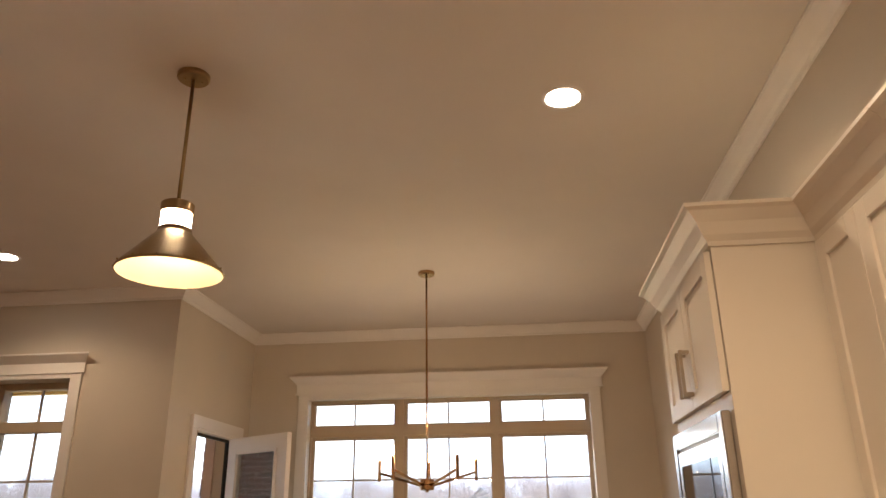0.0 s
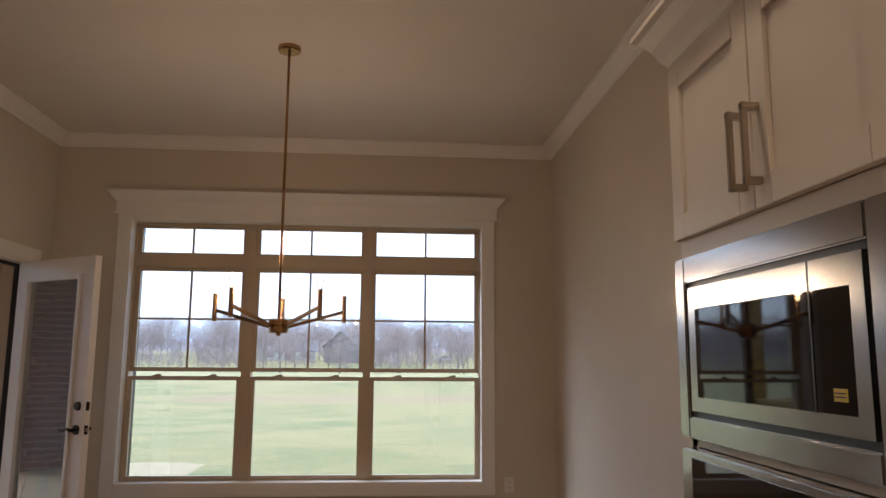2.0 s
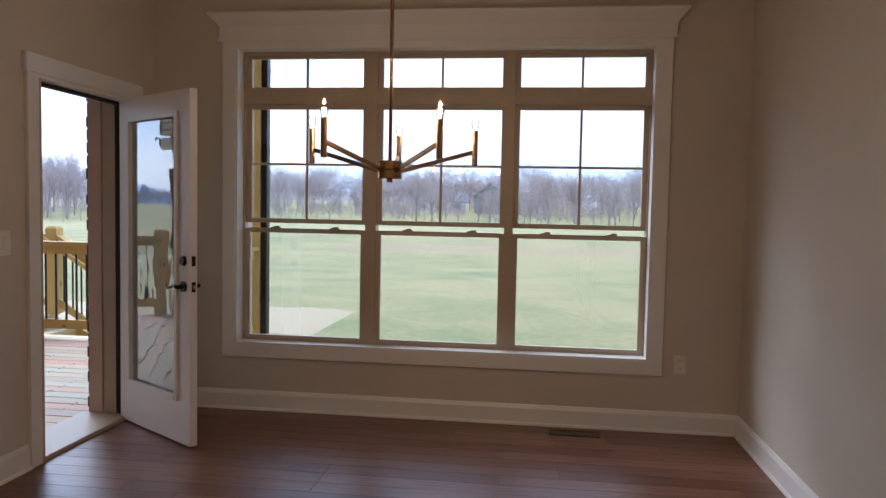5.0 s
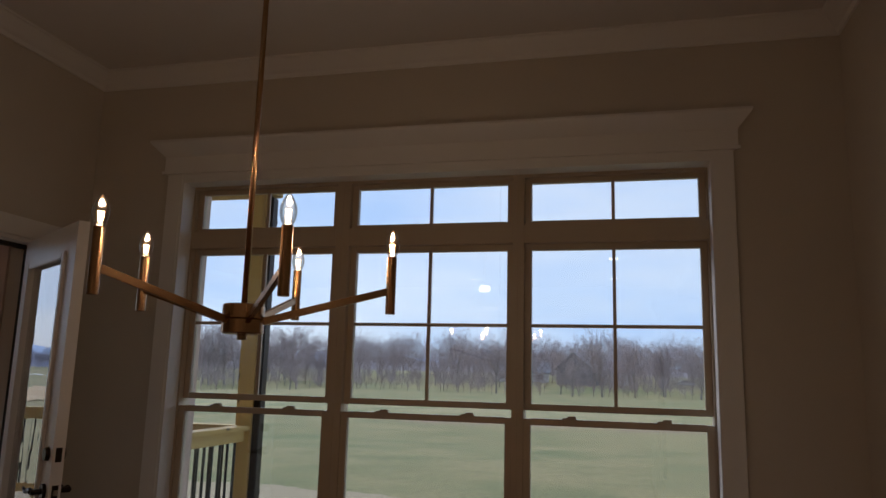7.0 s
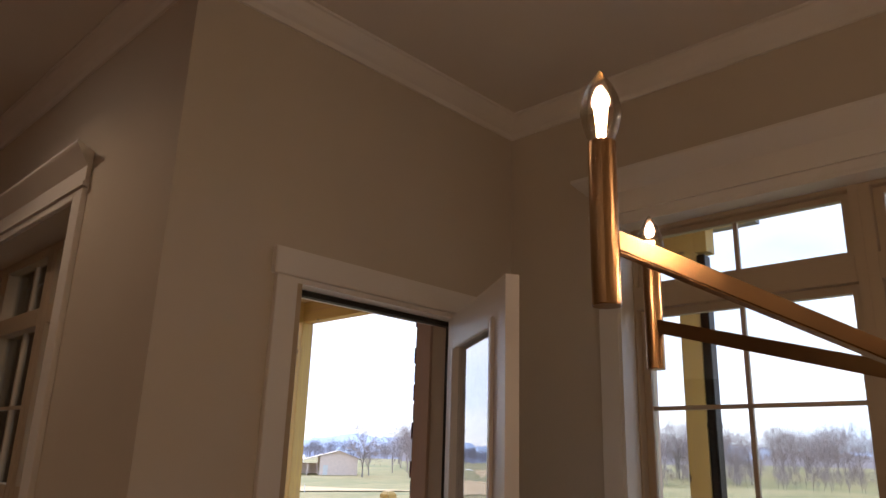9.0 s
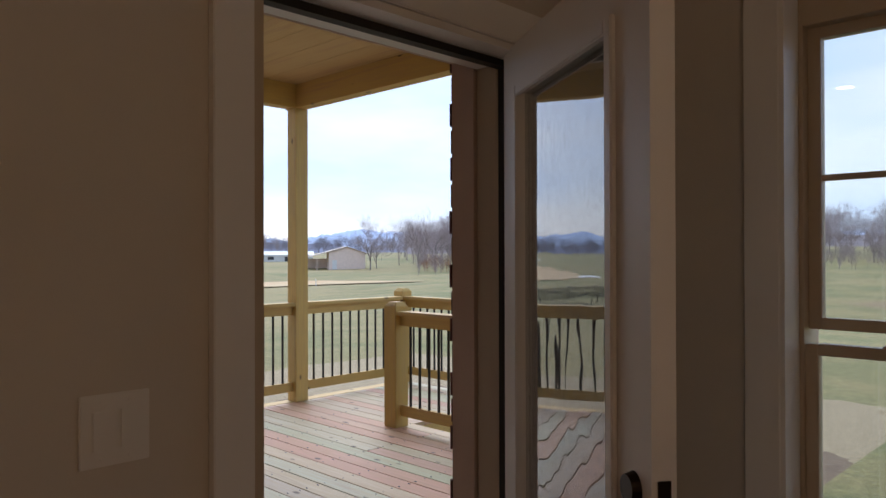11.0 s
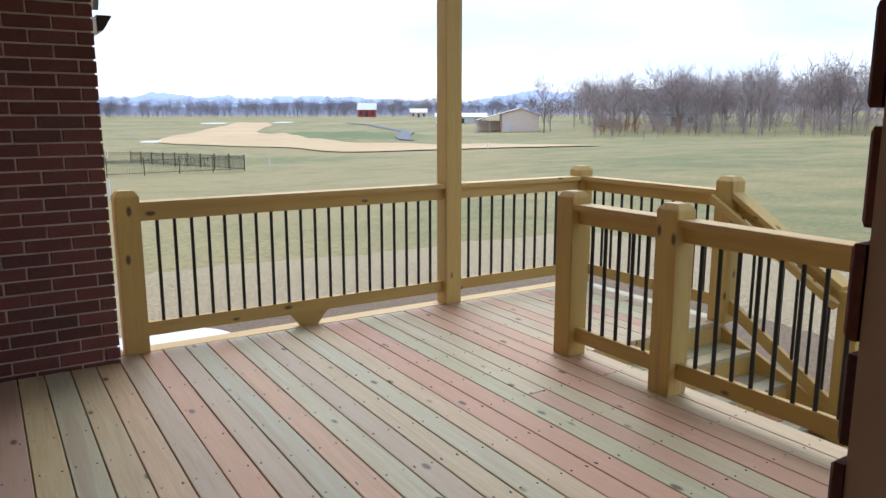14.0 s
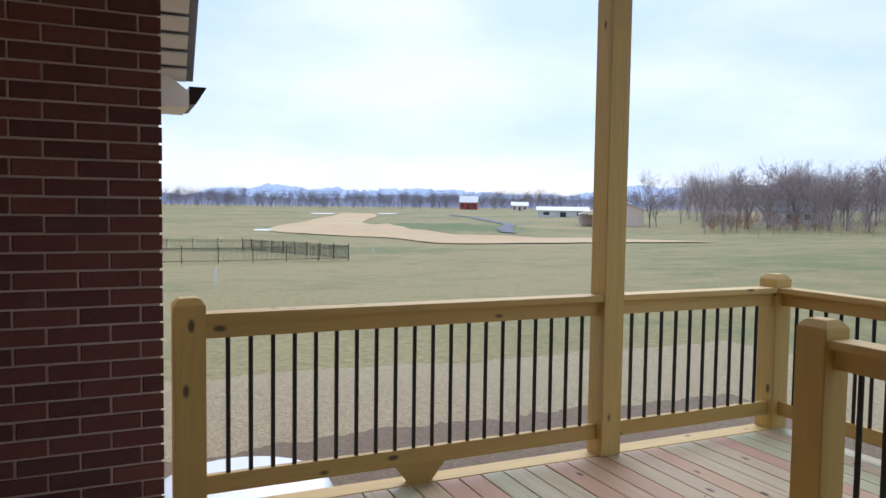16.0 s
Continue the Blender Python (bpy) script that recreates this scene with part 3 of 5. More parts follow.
for v0, v1 in ((-0.012, 0.0), (0.045, 0.057)):
    part("glazing_bead", dbox(0.105, 0.135, v0, v1, 0.25, 1.89, dbox(L - 0.155, L - 0.125, v0, v1, 0.25, 1.89, dbox(0.135, L - 0.155, v0, v1, 0.25, 0.28, dbox(0.135, L - 0.155, v0, v1, 1.86, 1.89)))), DOORP, door, bevel=0.003)
p = part("pane", dbox(0.125, L - 0.145, 0.018, 0.027, 0.27, 1.87), DOORGLASS, door, "dusty glass pane with protective film")
p.visible_shadow = False
for sgn, v in ((-1, 0.0), (1, 0.045)):
    c = lambda u, z, d: DM @ Vector((u, v + sgn * d, z))
    lev = part("lever", S().tube(c(L - 0.06, 0.91, 0), c(L - 0.06, 0.91, 0.012), 0.030, n=20).tube(c(L - 0.06, 0.91, 0.012), c(L - 0.06, 0.91, 0.05), 0.011), BRONZE, door, "dark bronze lever handle", smooth=False)
    arm = S()
    pts = [(L - 0.06 - 0.012 * i, 0.91 + 0.007 * math.sin(i * 0.75), 0.048) for i in range(10)]
    for a, b in zip(pts, pts[1:]):
        arm.tube(c(*a), c(*b), 0.010 - 0.0004 * pts.index(a), n=8)
    part("grip", arm, BRONZE, lev, smooth=True)
    part("deadbolt", S().tube(c(L - 0.06, 1.055, 0), c(L - 0.06, 1.055, 0.016), 0.029, 0.024, 20).bar(c(L - 0.06, 1.035, 0.02), c(L - 0.06, 1.075, 0.02), 0.008, 0.012), BRONZE, door)
for z in (0.91, 1.055):
    part("latch_plate", dbox(L, L + 0.003, 0.011, 0.034, z - 0.028, z + 0.028), BRONZE, door)
part("latch_bolt", dbox(L, L + 0.014, 0.016, 0.03, 0.90, 0.92), PULL, door)
for z in (0.25, 1.02, 1.8):
    part("hinge", S().tube((hx - 0.004, hy + 0.012, z - 0.05), (hx - 0.004, hy + 0.012, z + 0.05), 0.008, n=10), BRONZE, door)


# ---- wall plates, floor vent ----
def outlet(name, x, y, z, face, label):
    o = thing(name, (x, y, z), label, "outlet")
    if face == "y":
        part("plate", S().box(x - 0.035, x + 0.035, y - 0.006, y, z - 0.057, z + 0.057), PLASTIC, o, bevel=0.002)
        for dz in (-0.024, 0.024):
            soc = part("socket", S().box(x - 0.017, x + 0.017, y - 0.009, y - 0.006, z + dz - 0.014, z + dz + 0.014), PLASTIC, o, bevel=0.001)
            part("slot", S().box(x - 0.008, x - 0.005, y - 0.0095, y - 0.009, z + dz - 0.004, z + dz + 0.006).box(x + 0.005, x + 0.008, y - 0.0095, y - 0.009, z + dz - 0.004, z + dz + 0.006), BLACK, soc)


outlet("wall_outlet", 1.82, YN, 0.43, "y", "white duplex wall outlet beside the window")
outlet("wall_outlet", -1.44, YN, 0.41, "y", "white duplex wall outlet behind the open door")
sw = thing("light_switch", (XW, 4.885, 1.166), "white double rocker light switch beside the deck door", "light switch")
part("plate", S().box(XW, XW + 0.006, 4.885 - 0.058, 4.885 + 0.058, 1.166 - 0.06, 1.166 + 0.06), PLASTIC, sw, bevel=0.002)
for dy in (-0.023, 0.023):
    part("rocker", S().box(XW + 0.006, XW + 0.010, 4.885 + dy - 0.016, 4.885 + dy + 0.016, 1.133, 1.199), PLASTIC, sw, bevel=0.0015)
    for dz in (-0.047, 0.047):
        part("screw", S().tube((XW + 0.006, 4.885 + dy, 1.166 + dz), (XW + 0.0075, 4.885 + dy, 1.166 + dz), 0.003, n=8), PLASTIC, sw)
fv = thing("floor_vent", (1.175, 6.18, 0), "dark brown metal floor vent below the window", "vent")
part("frame", S().box(1.02, 1.33, 6.125, 6.14, 0, 0.006).box(1.02, 1.33, 6.22, 6.235, 0, 0.006).box(1.02, 1.035, 6.14, 6.22, 0, 0.006).box(1.315, 1.33, 6.14, 6.22, 0, 0.006).box(1.17, 1.18, 6.14, 6.22, 0, 0.006), VENT, fv)
for i in range(18):
    x = 1.042 + i * 0.0155
    part("slat", S().box(x, x + 0.007, 6.14, 6.22, 0, 0.005), VENT, fv)


# ---- kitchen: oven tower and wall cabinets ----
def shaker(parent, x, y0, y1, z0, z1, handle_y=None, hz=None):
    """A shaker door facing -x whose face is at x."""
    w = 0.06
    d = part("door", S().box(x, x + 0.02, y0, y0 + w, z0, z1).box(x, x + 0.02, y1 - w, y1, z0, z1).box(x, x + 0.02, y0 + w, y1 - w, z0, z0 + w).box(x, x + 0.02, y0 + w, y1 - w, z1 - w, z1).box(x + 0.009, x + 0.016, y0 + w, y1 - w, z0 + w, z1 - w), CAB, parent, bevel=0.0012)
    if handle_y:
        h = S().box(x - 0.036, x - 0.024, handle_y - 0.006, handle_y + 0.006, hz, hz + 0.165)
        for zz in (hz + 0.002, hz + 0.149):
            h.box(x - 0.036, x, handle_y - 0.0075, handle_y + 0.0075, zz, zz + 0.014)
        part("handle", h, PULL, d, "satin nickel bar pull", bevel=0.0015)


TX, TY0, TY1, TZ = 1.607, 1.615, 2.448, 2.105
UX = 1.93
tower = thing("oven_cabinet", (1.9, 2.1, 0), "tall cream shaker cabinet holding microwave and wall oven", "cabinet")
part("body", S().box(TX, XE, TY0, TY0 + 0.02, 0.1, TZ).box(TX, XE, TY1 - 0.02, TY1, 0.1, TZ).box(TX + 0.02, XE, TY0 + 0.02, TY1 - 0.02, TZ - 0.02, TZ).box(XE - 0.02, XE, TY0 + 0.02, TY1 - 0.02, 0.1, TZ - 0.02)
     .box(TX, TX + 0.02, TY0 + 0.02, TY1 - 0.02, 1.605, 1.655).box(TX, TX + 0.02, TY0 + 0.02, TY1 - 0.02, 1.165, 1.185).box(TX + 0.02, XE - 0.02, TY0 + 0.02, TY1 - 0.02, 1.62, 1.635)
     .box(TX, TX + 0.02, TY0 + 0.02, TY0 + 0.05, 0.1, 1.605).box(TX, TX + 0.02, TY1 - 0.05, TY1 - 0.02, 0.1, 1.605).box(TX, TX + 0.02, TY0 + 0.05, TY1 - 0.05, 0.1, 0.48), CAB, tower)
part("toe_kick", S().box(TX + 0.06, XE, TY0, TY1, 0, 0.1), CAB, tower)
shaker(tower, TX - 0.022, TY0 + 0.012, 2.030, 1.655, TZ - 0.01, 2.002, 1.695)
shaker(tower, TX - 0.022, 2.034, TY1 - 0.012, 1.655, TZ - 0.01, 2.062, 1.695)
shaker(tower, TX - 0.022, TY0 + 0.012, TY1 - 0.012, 0.12, 0.46)
KCR = [(0, 0), (0.008, 0), (0.012, 0.014), (0.026, 0.032), (0.044, 0.068), (0.070, 0.10), (0.084, 0.108), (0.084, 0.12), (0, 0.12)]
part("crown", S().sweep(KCR, (TX, TY0, TZ), (TX, TY1, TZ), (-1, 0, 0), (1, 1)).sweep(KCR, (TX, TY0, TZ), (UX, TY0, TZ), (0, -1, 0), (1, -1)).sweep(KCR, (TX, TY1, TZ), (XE, TY1, TZ), (0, 1, 0), (1, 0)).box(TX, XE, TY0, TY1, TZ, TZ + 0.11), CAB, tower)

mw = thing("microwave", (1.6, 2.0, 1.18), "built-in stainless steel microwave with black glass door", "microwave")
mx, my0, my1, mz0, mz1 = 1.575, 1.648, 2.418, 1.188, 1.603
iy0, iy1, iz0, iz1 = 1.717, 2.352, 1.25, 1.53
part("trim_frame", S().box(mx, mx + 0.03, my0, iy0 - 0.014, mz0, mz1).box(mx, mx + 0.03, iy1 + 0.014, my1, mz0, mz1).box(mx, mx + 0.03, iy0 - 0.014, iy1 + 0.014, mz0, iz0 - 0.014).box(mx, mx + 0.03, iy0 - 0.014, iy1 + 0.014, iz1 + 0.014, mz1), STEEL, mw, bevel=0.004)
part("gap", S().box(mx + 0.0125, mx + 0.03, iy0 - 0.014, iy1 + 0.014, iz0 - 0.014, iz1 + 0.014), BLACK, mw)
part("body", S().box(mx + 0.031, 2.05, my0 + 0.02, my1 - 0.02, mz0 + 0.01, mz1 - 0.01), BLACK, mw)
md = part("door", S().box(mx + 0.002, mx + 0.012, iy0, iy0 + 0.035, iz0, iz1).box(mx + 0.002, mx + 0.012, iy1 - 0.035, iy1, iz0, iz1).box(mx + 0.002, mx + 0.012, iy0 + 0.035, iy1 - 0.035, iz0, iz0 + 0.032).box(mx + 0.002, mx + 0.012, iy0 + 0.035, iy1 - 0.035, iz1 - 0.05, iz1), STEEL, mw)
part("glass", S().box(mx + 0.003, mx + 0.0115, iy0 + 0.035, iy1 - 0.035, iz0 + 0.032, iz1 - 0.05), BLACKGLASS, md, "black reflective glass")
part("panel_seam", S().box(mx + 0.0015, mx + 0.003, 1.859, 1.863, iz0 + 0.03, iz1), BLACK, md)
part("sticker", S().box(mx + 0.002, mx + 0.003, 1.775, 1.81, 1.302, 1.322), YELLOW, md, "small yellow warning sticker with two printed lines")
part("printed_line", S().box(mx + 0.0012, mx + 0.002, 1.778, 1.807, 1.308, 1.310).box(mx + 0.0012, mx + 0.002, 1.778, 1.807, 1.314, 1.316), BLACK, md)

ov = thing("wall_oven", (1.6, 2.0, 0.5), "built-in stainless steel wall oven with black glass", "oven")
part("control_panel", S().box(mx, mx + 0.04, my0, my1, 1.035, 1.163), STEEL, ov, bevel=0.004)
part("display", S().box(mx - 0.002, mx, my0 + 0.09, my1 - 0.06, 1.045, 1.145), BLACKGLASS, ov)
od = part("door", S().box(mx + 0.004, mx + 0.04, my0, my1, 0.50, 1.02), STEEL, ov, bevel=0.004)
part("glass", S().box(mx + 0.001, mx + 0.004, my0 + 0.05, my1 - 0.05, 0.55, 0.94), BLACKGLASS, od)
hb = S().tube((mx - 0.03, my0 + 0.03, 0.985), (mx - 0.03, my1 - 0.06, 0.985), 0.013, n=16)
for yy in (my0 + 0.07, my1 - 0.07):
    hb.tube((mx - 0.03, yy, 0.985), (mx + 0.004, yy, 0.985), 0.009)
part("handle", hb, STEEL, od, "stainless bar handle", smooth=False)
part("vent_strip", S().box(mx + 0.02, mx + 0.04, my0 + 0.02, my1 - 0.02, 1.02, 1.035), BLACK, ov)

for k in range(4):
    y1 = TY0 - 0.003 - k * 0.62
    y0 = y1 - 0.617
    uc = thing("wall_cabinet", (2.0, (y0 + y1) / 2, 1.37), "tall cream shaker wall cabinet beside the oven tower", "cabinet", "kitchen wall cabinets")
    zb = 1.24
    part("body", S().box(UX, XE, y0, y1, zb, TZ), CAB, uc)
    shaker(uc, UX - 0.022, y0 + 0.03, (y0 + y1) / 2 - 0.002, zb + 0.01, TZ - 0.012)
    shaker(uc, UX - 0.022, (y0 + y1) / 2 + 0.002, y1 - 0.03, zb + 0.01, TZ - 0.012)
    part("crown", S().sweep(KCR, (UX, y0, TZ), (UX, y1 - (0.0 if k else 0.0), TZ), (-1, 0, 0)).box(UX, XE, y0, y1, TZ, TZ + 0.11), CAB, uc)
    bc = thing("base_cabinet", (2.0, (y0 + y1) / 2, 0), "cream shaker base cabinet under a pale worktop", "cabinet", "kitchen base cabinets")
    part("body", S().box(1.60, XE, y0, y1, 0.1, 0.88).box(1.66, XE, y0, y1, 0, 0.1), CAB, bc)
    shaker(bc, 1.578, y0 + 0.02, y1 - 0.02, 0.12, 0.86)
solid("worktop", S().box(1.57, XE, TY0 - 0.003 - 4 * 0.62, TY0 - 0.004, 0.88, 0.91), PLASTIC, "pale smooth kitchen worktop on base cabinets", "worktop", bevel=0.003)


# ---- lamps ----
def downlight(x, y, watts):
    d = thing("recessed_downlight", (x, y, H), "round recessed ceiling downlight, lit warm white", "downlight", "recessed downlights")
    part("trim_ring", S().lathe(x, y, [(0.096, H), (0.094, H - 0.005), (0.08, H - 0.007), (0.074, H - 0.003), (0.074, H)], 40), TRIM, d, smooth=True)
    part("lens", S().lathe(x, y, [(0.0005, H - 0.004), (0.075, H - 0.004)], 40), CANGLOW, d, "glowing frosted lens")
    lamp("downlight_lamp", x, y, H - 0.03, watts, 0.06, WARM, 150)


for x, y in ((1.235, 2.213), (1.12, -0.1), (1.12, -2.1), (-2.53, 3.79), (-2.53, 0.8), (-1.2, -2.1)):
    downlight(x, y, 8 if x < -2 and y > 2 else 9 if y > 1.5 else 30)

px, py = -0.299, 1.848
pd = thing("pendant_lamp", (px, py, H), "brass cone pendant lamp with lit glass collar", "pendant lamp")
part("canopy", S().lathe(px, py, [(0.0005, H - 0.022), (0.06, H - 0.022), (0.066, H - 0.016), (0.066, H)], 40), SHADE, pd)
for a in (0.6, 0.6 + math.pi):
    part("screw", S().tube((px + 0.035 * math.cos(a), py + 0.035 * math.sin(a), H - 0.03), (px + 0.035 * math.cos(a), py + 0.035 * math.sin(a), H - 0.022), 0.006, n=10), SHADE, pd)
part("rod", S().tube((px, py, 2.45), (px, py, H - 0.02), 0.0075), SHADE, pd, smooth=True)
part("cap", S().lathe(px, py, [(0.0005, 2.468), (0.058, 2.468), (0.063, 2.463), (0.063, 2.425), (0.05, 2.425)], 40), SHADE, pd)
col = []
for i in range(25):
    col.append((0.057 if i % 2 else 0.054, 2.360 + 0.066 * i / 24))
part("glass_collar", S().lathe(px, py, col, 40), RIBGLASS, pd, "glowing ribbed glass collar")
part("shade", S().lathe(px, py, [(0.05, 2.362), (0.062, 2.362), (0.064, 2.35), (0.067, 2.342), (0.194, 2.195), (0.197, 2.187), (0.193, 2.184)], 56), SHADE, pd, "brushed antique brass cone")
part("shade_lining", S().lathe(px, py, [(0.193, 2.184), (0.189, 2.192), (0.062, 2.338), (0.0005, 2.342)], 56), CREAM, pd, "cream enamelled inside", smooth=True)
for i in range(14):
    a = i * math.tau / 14
    part("rivet", S().tube((px + 0.196 * math.cos(a), py + 0.196 * math.sin(a), 2.195), (px + 0.2005 * math.cos(a), py + 0.2005 * math.sin(a), 2.195), 0.0035, n=8), SHADE, pd)
lamp("pendant_lamp_light", px, py, 2.30, 1.3, 0.03)

cx, cy, chz = 0.318, 4.555, 1.525
ch = thing("chandelier", (cx, cy, H), "five-arm aged brass chandelier with lit candle bulbs", "chandelier")
part("canopy", S().lathe(cx, cy, [(0.0005, H - 0.03), (0.055, H - 0.028), (0.062, H - 0.02), (0.062, H)], 40), BRASS, ch)
part("rod", S().tube((cx, cy, chz + 0.03), (cx, cy, H - 0.025), 0.0075), BRASS, ch, smooth=True)
part("hub", S().lathe(cx, cy, [(0.0005, chz + 0.036), (0.047, chz + 0.036), (0.05, chz + 0.033), (0.05, chz + 0.002), (0.046, chz), (0.05, chz - 0.002), (0.05, chz - 0.033), (0.046, chz - 0.036), (0.012, chz - 0.036), (0.012, chz - 0.05), (0.0005, chz - 0.05)], 40), BRASS, ch)
for i in range(5):
    a = radians(90 + 72 * i + 5)
    dx, dy = math.cos(a), math.sin(a)
    R = 0.356
    ex, ey = cx + dx * R, cy + dy * R
    arm = part("arm", S().bar((cx + dx * 0.045, cy + dy * 0.045, chz - 0.004), (ex, ey, chz + 0.085), 0.012, 0.018), BRASS, ch, bevel=0.0015)
    z0 = chz + 0.026
    part("candle_tube", S().lathe(ex, ey, [(0.0005, z0), (0.0119, z0), (0.0122, z0 + 0.001), (0.0122, z0 + 0.145), (0.0005, z0 + 0.146)], 24), BRASS, arm)
    zb = z0 + 0.146
    part("bulb", S().lathe(ex, ey, [(0.0095, zb), (0.0140, zb + 0.008), (0.0175, zb + 0.02), (0.0183, zb + 0.029), (0.0163, zb + 0.042), (0.0102, zb + 0.056), (0.0045, zb + 0.064), (0.0006, zb + 0.070)], 24), BULBGLASS, arm, "clear flame-tip bulb", smooth=True).visible_shadow = False
    fl = S()
    for j in range(6):
        q = j * math.tau / 6
        fl.tube((ex + 0.003 * math.cos(q), ey + 0.003 * math.sin(q), zb + 0.010), (ex + 0.0055 * math.cos(q), ey + 0.0055 * math.sin(q), zb + 0.032), 0.0013, n=5)
    part("filament", fl, FILAMENT, arm, "glowing filament")
    lamp("candle_light", ex, ey, zb + 0.045, 1.3, 0.008)

# ---- the deck ----
DZ = -0.06
GZ = -0.68
PX, PY = -6.755, 8.76
YE, XS = 10.25, -5.15


def post(x, y, top, w, label, z0=DZ - 0.0):
    p = S()
    h = w / 2
    if top < 2:
        v = [(-h, -h), (h, -h), (h, h), (-h, h)]
        q = h - 0.028
        vv = [(x + a, y + b, z0) for a, b in v] + [(x + a, y + b, top - 0.035) for a, b in v] + [(x + a * q / h, y + b * q / h, top) for a, b in v]
        p.add(vv, [(3, 2, 1, 0), (0, 1, 5, 4), (1, 2, 6, 5), (2, 3, 7, 6), (3, 0, 4, 7), (4, 5, 9, 8), (5, 6, 10, 9), (6, 7, 11, 10), (7, 4, 8, 11), (8, 9, 10, 11)])
    else:
        p.box(x - h, x + h, y - h, y + h, z0, top)
    return solid("deck_post", p, POSTW, label, "post", "", 0.004, group="deck posts")


dsp = thing("downspout", (-1.795, PY - 0.02, GZ), "dark bronze metal downspout strapped to the porch post", "downspout")
part("pipe", S().box(-1.822, -1.76, PY - 0.07, PY + 0.03, GZ, 2.93), BRONZE, dsp, bevel=0.008)
for zz in (0.4, 1.7, 2.7):
    part("strap", S().box(-1.824, -1.758, PY - 0.072, PY + 0.032, zz, zz + 0.03), BRONZE, dsp)
NP = "yellow treated timber rail post with a chamfered top"
post(PX, 6.255, 1.03, 0.15, "treated timber rail post with chamfered top beside the brick")
post(PX, PY, 2.95, 0.15, "tall treated timber roof post with knots")
post(-1.90, PY, 2.95, 0.15, "tall treated timber roof post near the window")
post(-5.185, PY - 0.05, 1.03, 0.15, NP)
post(-4.355, PY - 0.05, 1.035, 0.15, NP)
post(PX - 0.02, YE, 1.045, 0.15, NP)
post(XS, YE, 1.06, 0.15, NP)


def railing(a, b, label, block=False, n=None):
    """Cap board, top rail, bottom rail and black balusters from a to b, which lie along x or y."""
    along_x = abs(b[0] - a[0]) > abs(b[1] - a[1])
    m = RAILX if along_x else RAILY
    lo, hi = (min(a[0], b[0]), max(a[0], b[0])) if along_x else (min(a[1], b[1]), max(a[1], b[1]))
    c = a[1] if along_x else a[0]

    def slab(s0, s1, w, z0, z1):
        return S().box(s0, s1, c - w / 2, c + w / 2, z0, z1) if along_x else S().box(c - w / 2, c + w / 2, s0, s1, z0, z1)

    r = thing("deck_railing", ((a[0] + b[0]) / 2, (a[1] + b[1]) / 2, DZ), label, "railing", "deck railings")
    part("cap_board", slab(lo, hi, 0.135, DZ + 0.975, DZ + 1.013), m, r, bevel=0.004)
    part("top_rail", slab(lo, hi, 0.04, DZ + 0.885, DZ + 0.975), m, r, bevel=0.003)
    part("bottom_rail", slab(lo, hi, 0.04, DZ + 0.10, DZ + 0.195), m, r, bevel=0.003)
    n = n or max(2, round((hi - lo) / 0.118) - 1)
    for i in range(n):
        q = lo + (hi - lo) * (i + 1) / (n + 1)
        x, y = (q, c) if along_x else (c, q)
        part("baluster", S().tube((x, y, DZ + 0.195), (x, y, DZ + 0.885), 0.012, n=8), BLACK, r)
    if block:
        mid = (lo + hi) / 2 - 0.02
        pr = [(mid - 0.15, DZ + 0.10), (mid + 0.15, DZ + 0.10), (mid + 0.07, DZ), (mid - 0.07, DZ)]
        v = [(c + s, y, z) if not along_x else (y, c + s, z) for s in (-0.019, 0.019) for y, z in pr]
        part("support_block", S().add(v, [(0, 1, 2, 3), (7, 6, 5, 4), (0, 4, 5, 1), (1, 5, 6, 2), (2, 6, 7, 3), (3, 7, 4, 0)]), m, r)
    return r


RL = "treated timber deck railing with slim black metal balusters"
railing((PX, 6.33), (PX, PY - 0.075), RL, True, 20)
railing((PX, PY + 0.075), (PX, YE - 0.075), RL, False, 10)
railing((PX + 0.055, YE), (XS - 0.075, YE), RL, False, 12)
railing((-5.11, PY - 0.05), (-4.43, PY - 0.05), "short " + RL, False, 5)
railing((-4.28, PY - 0.05), (-1.975, PY - 0.05), RL)
railing((-1.90, YB), (-1.90, PY - 0.075), RL)
# stairs going down to the east between the two rails
st = thing("deck_stairs", (XS, 9.3, GZ), "treated timber deck stairs with a sloping handrail", "stairs")
for i in range(3):
    z = DZ - (i + 1) * 0.165
    x = XS + 0.02 + i * 0.29
    for j in range(2):
        part("tread", S().box(x + j * 0.145, x + j * 0.145 + 0.139, PY + 0.1, YE + 0.04, z - 0.038, z), BOARD, st, bevel=0.003)
    part("riser", S().box(x - 0.02, x, PY + 0.12, YE + 0.02, z, z + 0.127), RAILX, st)
for yy in (PY + 0.09, YE + 0.0):
    part("stringer", S().bar((XS - 0.02, yy, DZ - 0.16), (XS + 1.05, yy, GZ + 0.02), 0.038, 0.24), RAILX, st)
part("foot_post", S().box(XS + 0.93, XS + 1.07, YE - 0.07, YE + 0.07, GZ - 0.05, GZ + 1.05), POSTW, st, bevel=0.004)
sx0, sx1, sl = XS + 0.06, XS + 0.94, -0.62
for nm, dz0, w, h in (("handrail_cap", 0.99, 0.135, 0.038), ("handrail", 0.925, 0.04, 0.085), ("lower_rail", 0.14, 0.04, 0.09)):
    part(nm, S().bar((sx0, YE, DZ + dz0), (sx1, YE, DZ + dz0 + sl * (sx1 - sx0)), w, h), RAILX, st)
part("grip_rail", S().bar((XS - 0.09, YE - 0.10, DZ + 0.96), (sx1, YE - 0.10, DZ + 0.94 + sl * (sx1 - sx0 + 0.1)), 0.04, 0.05), RAILX, st)
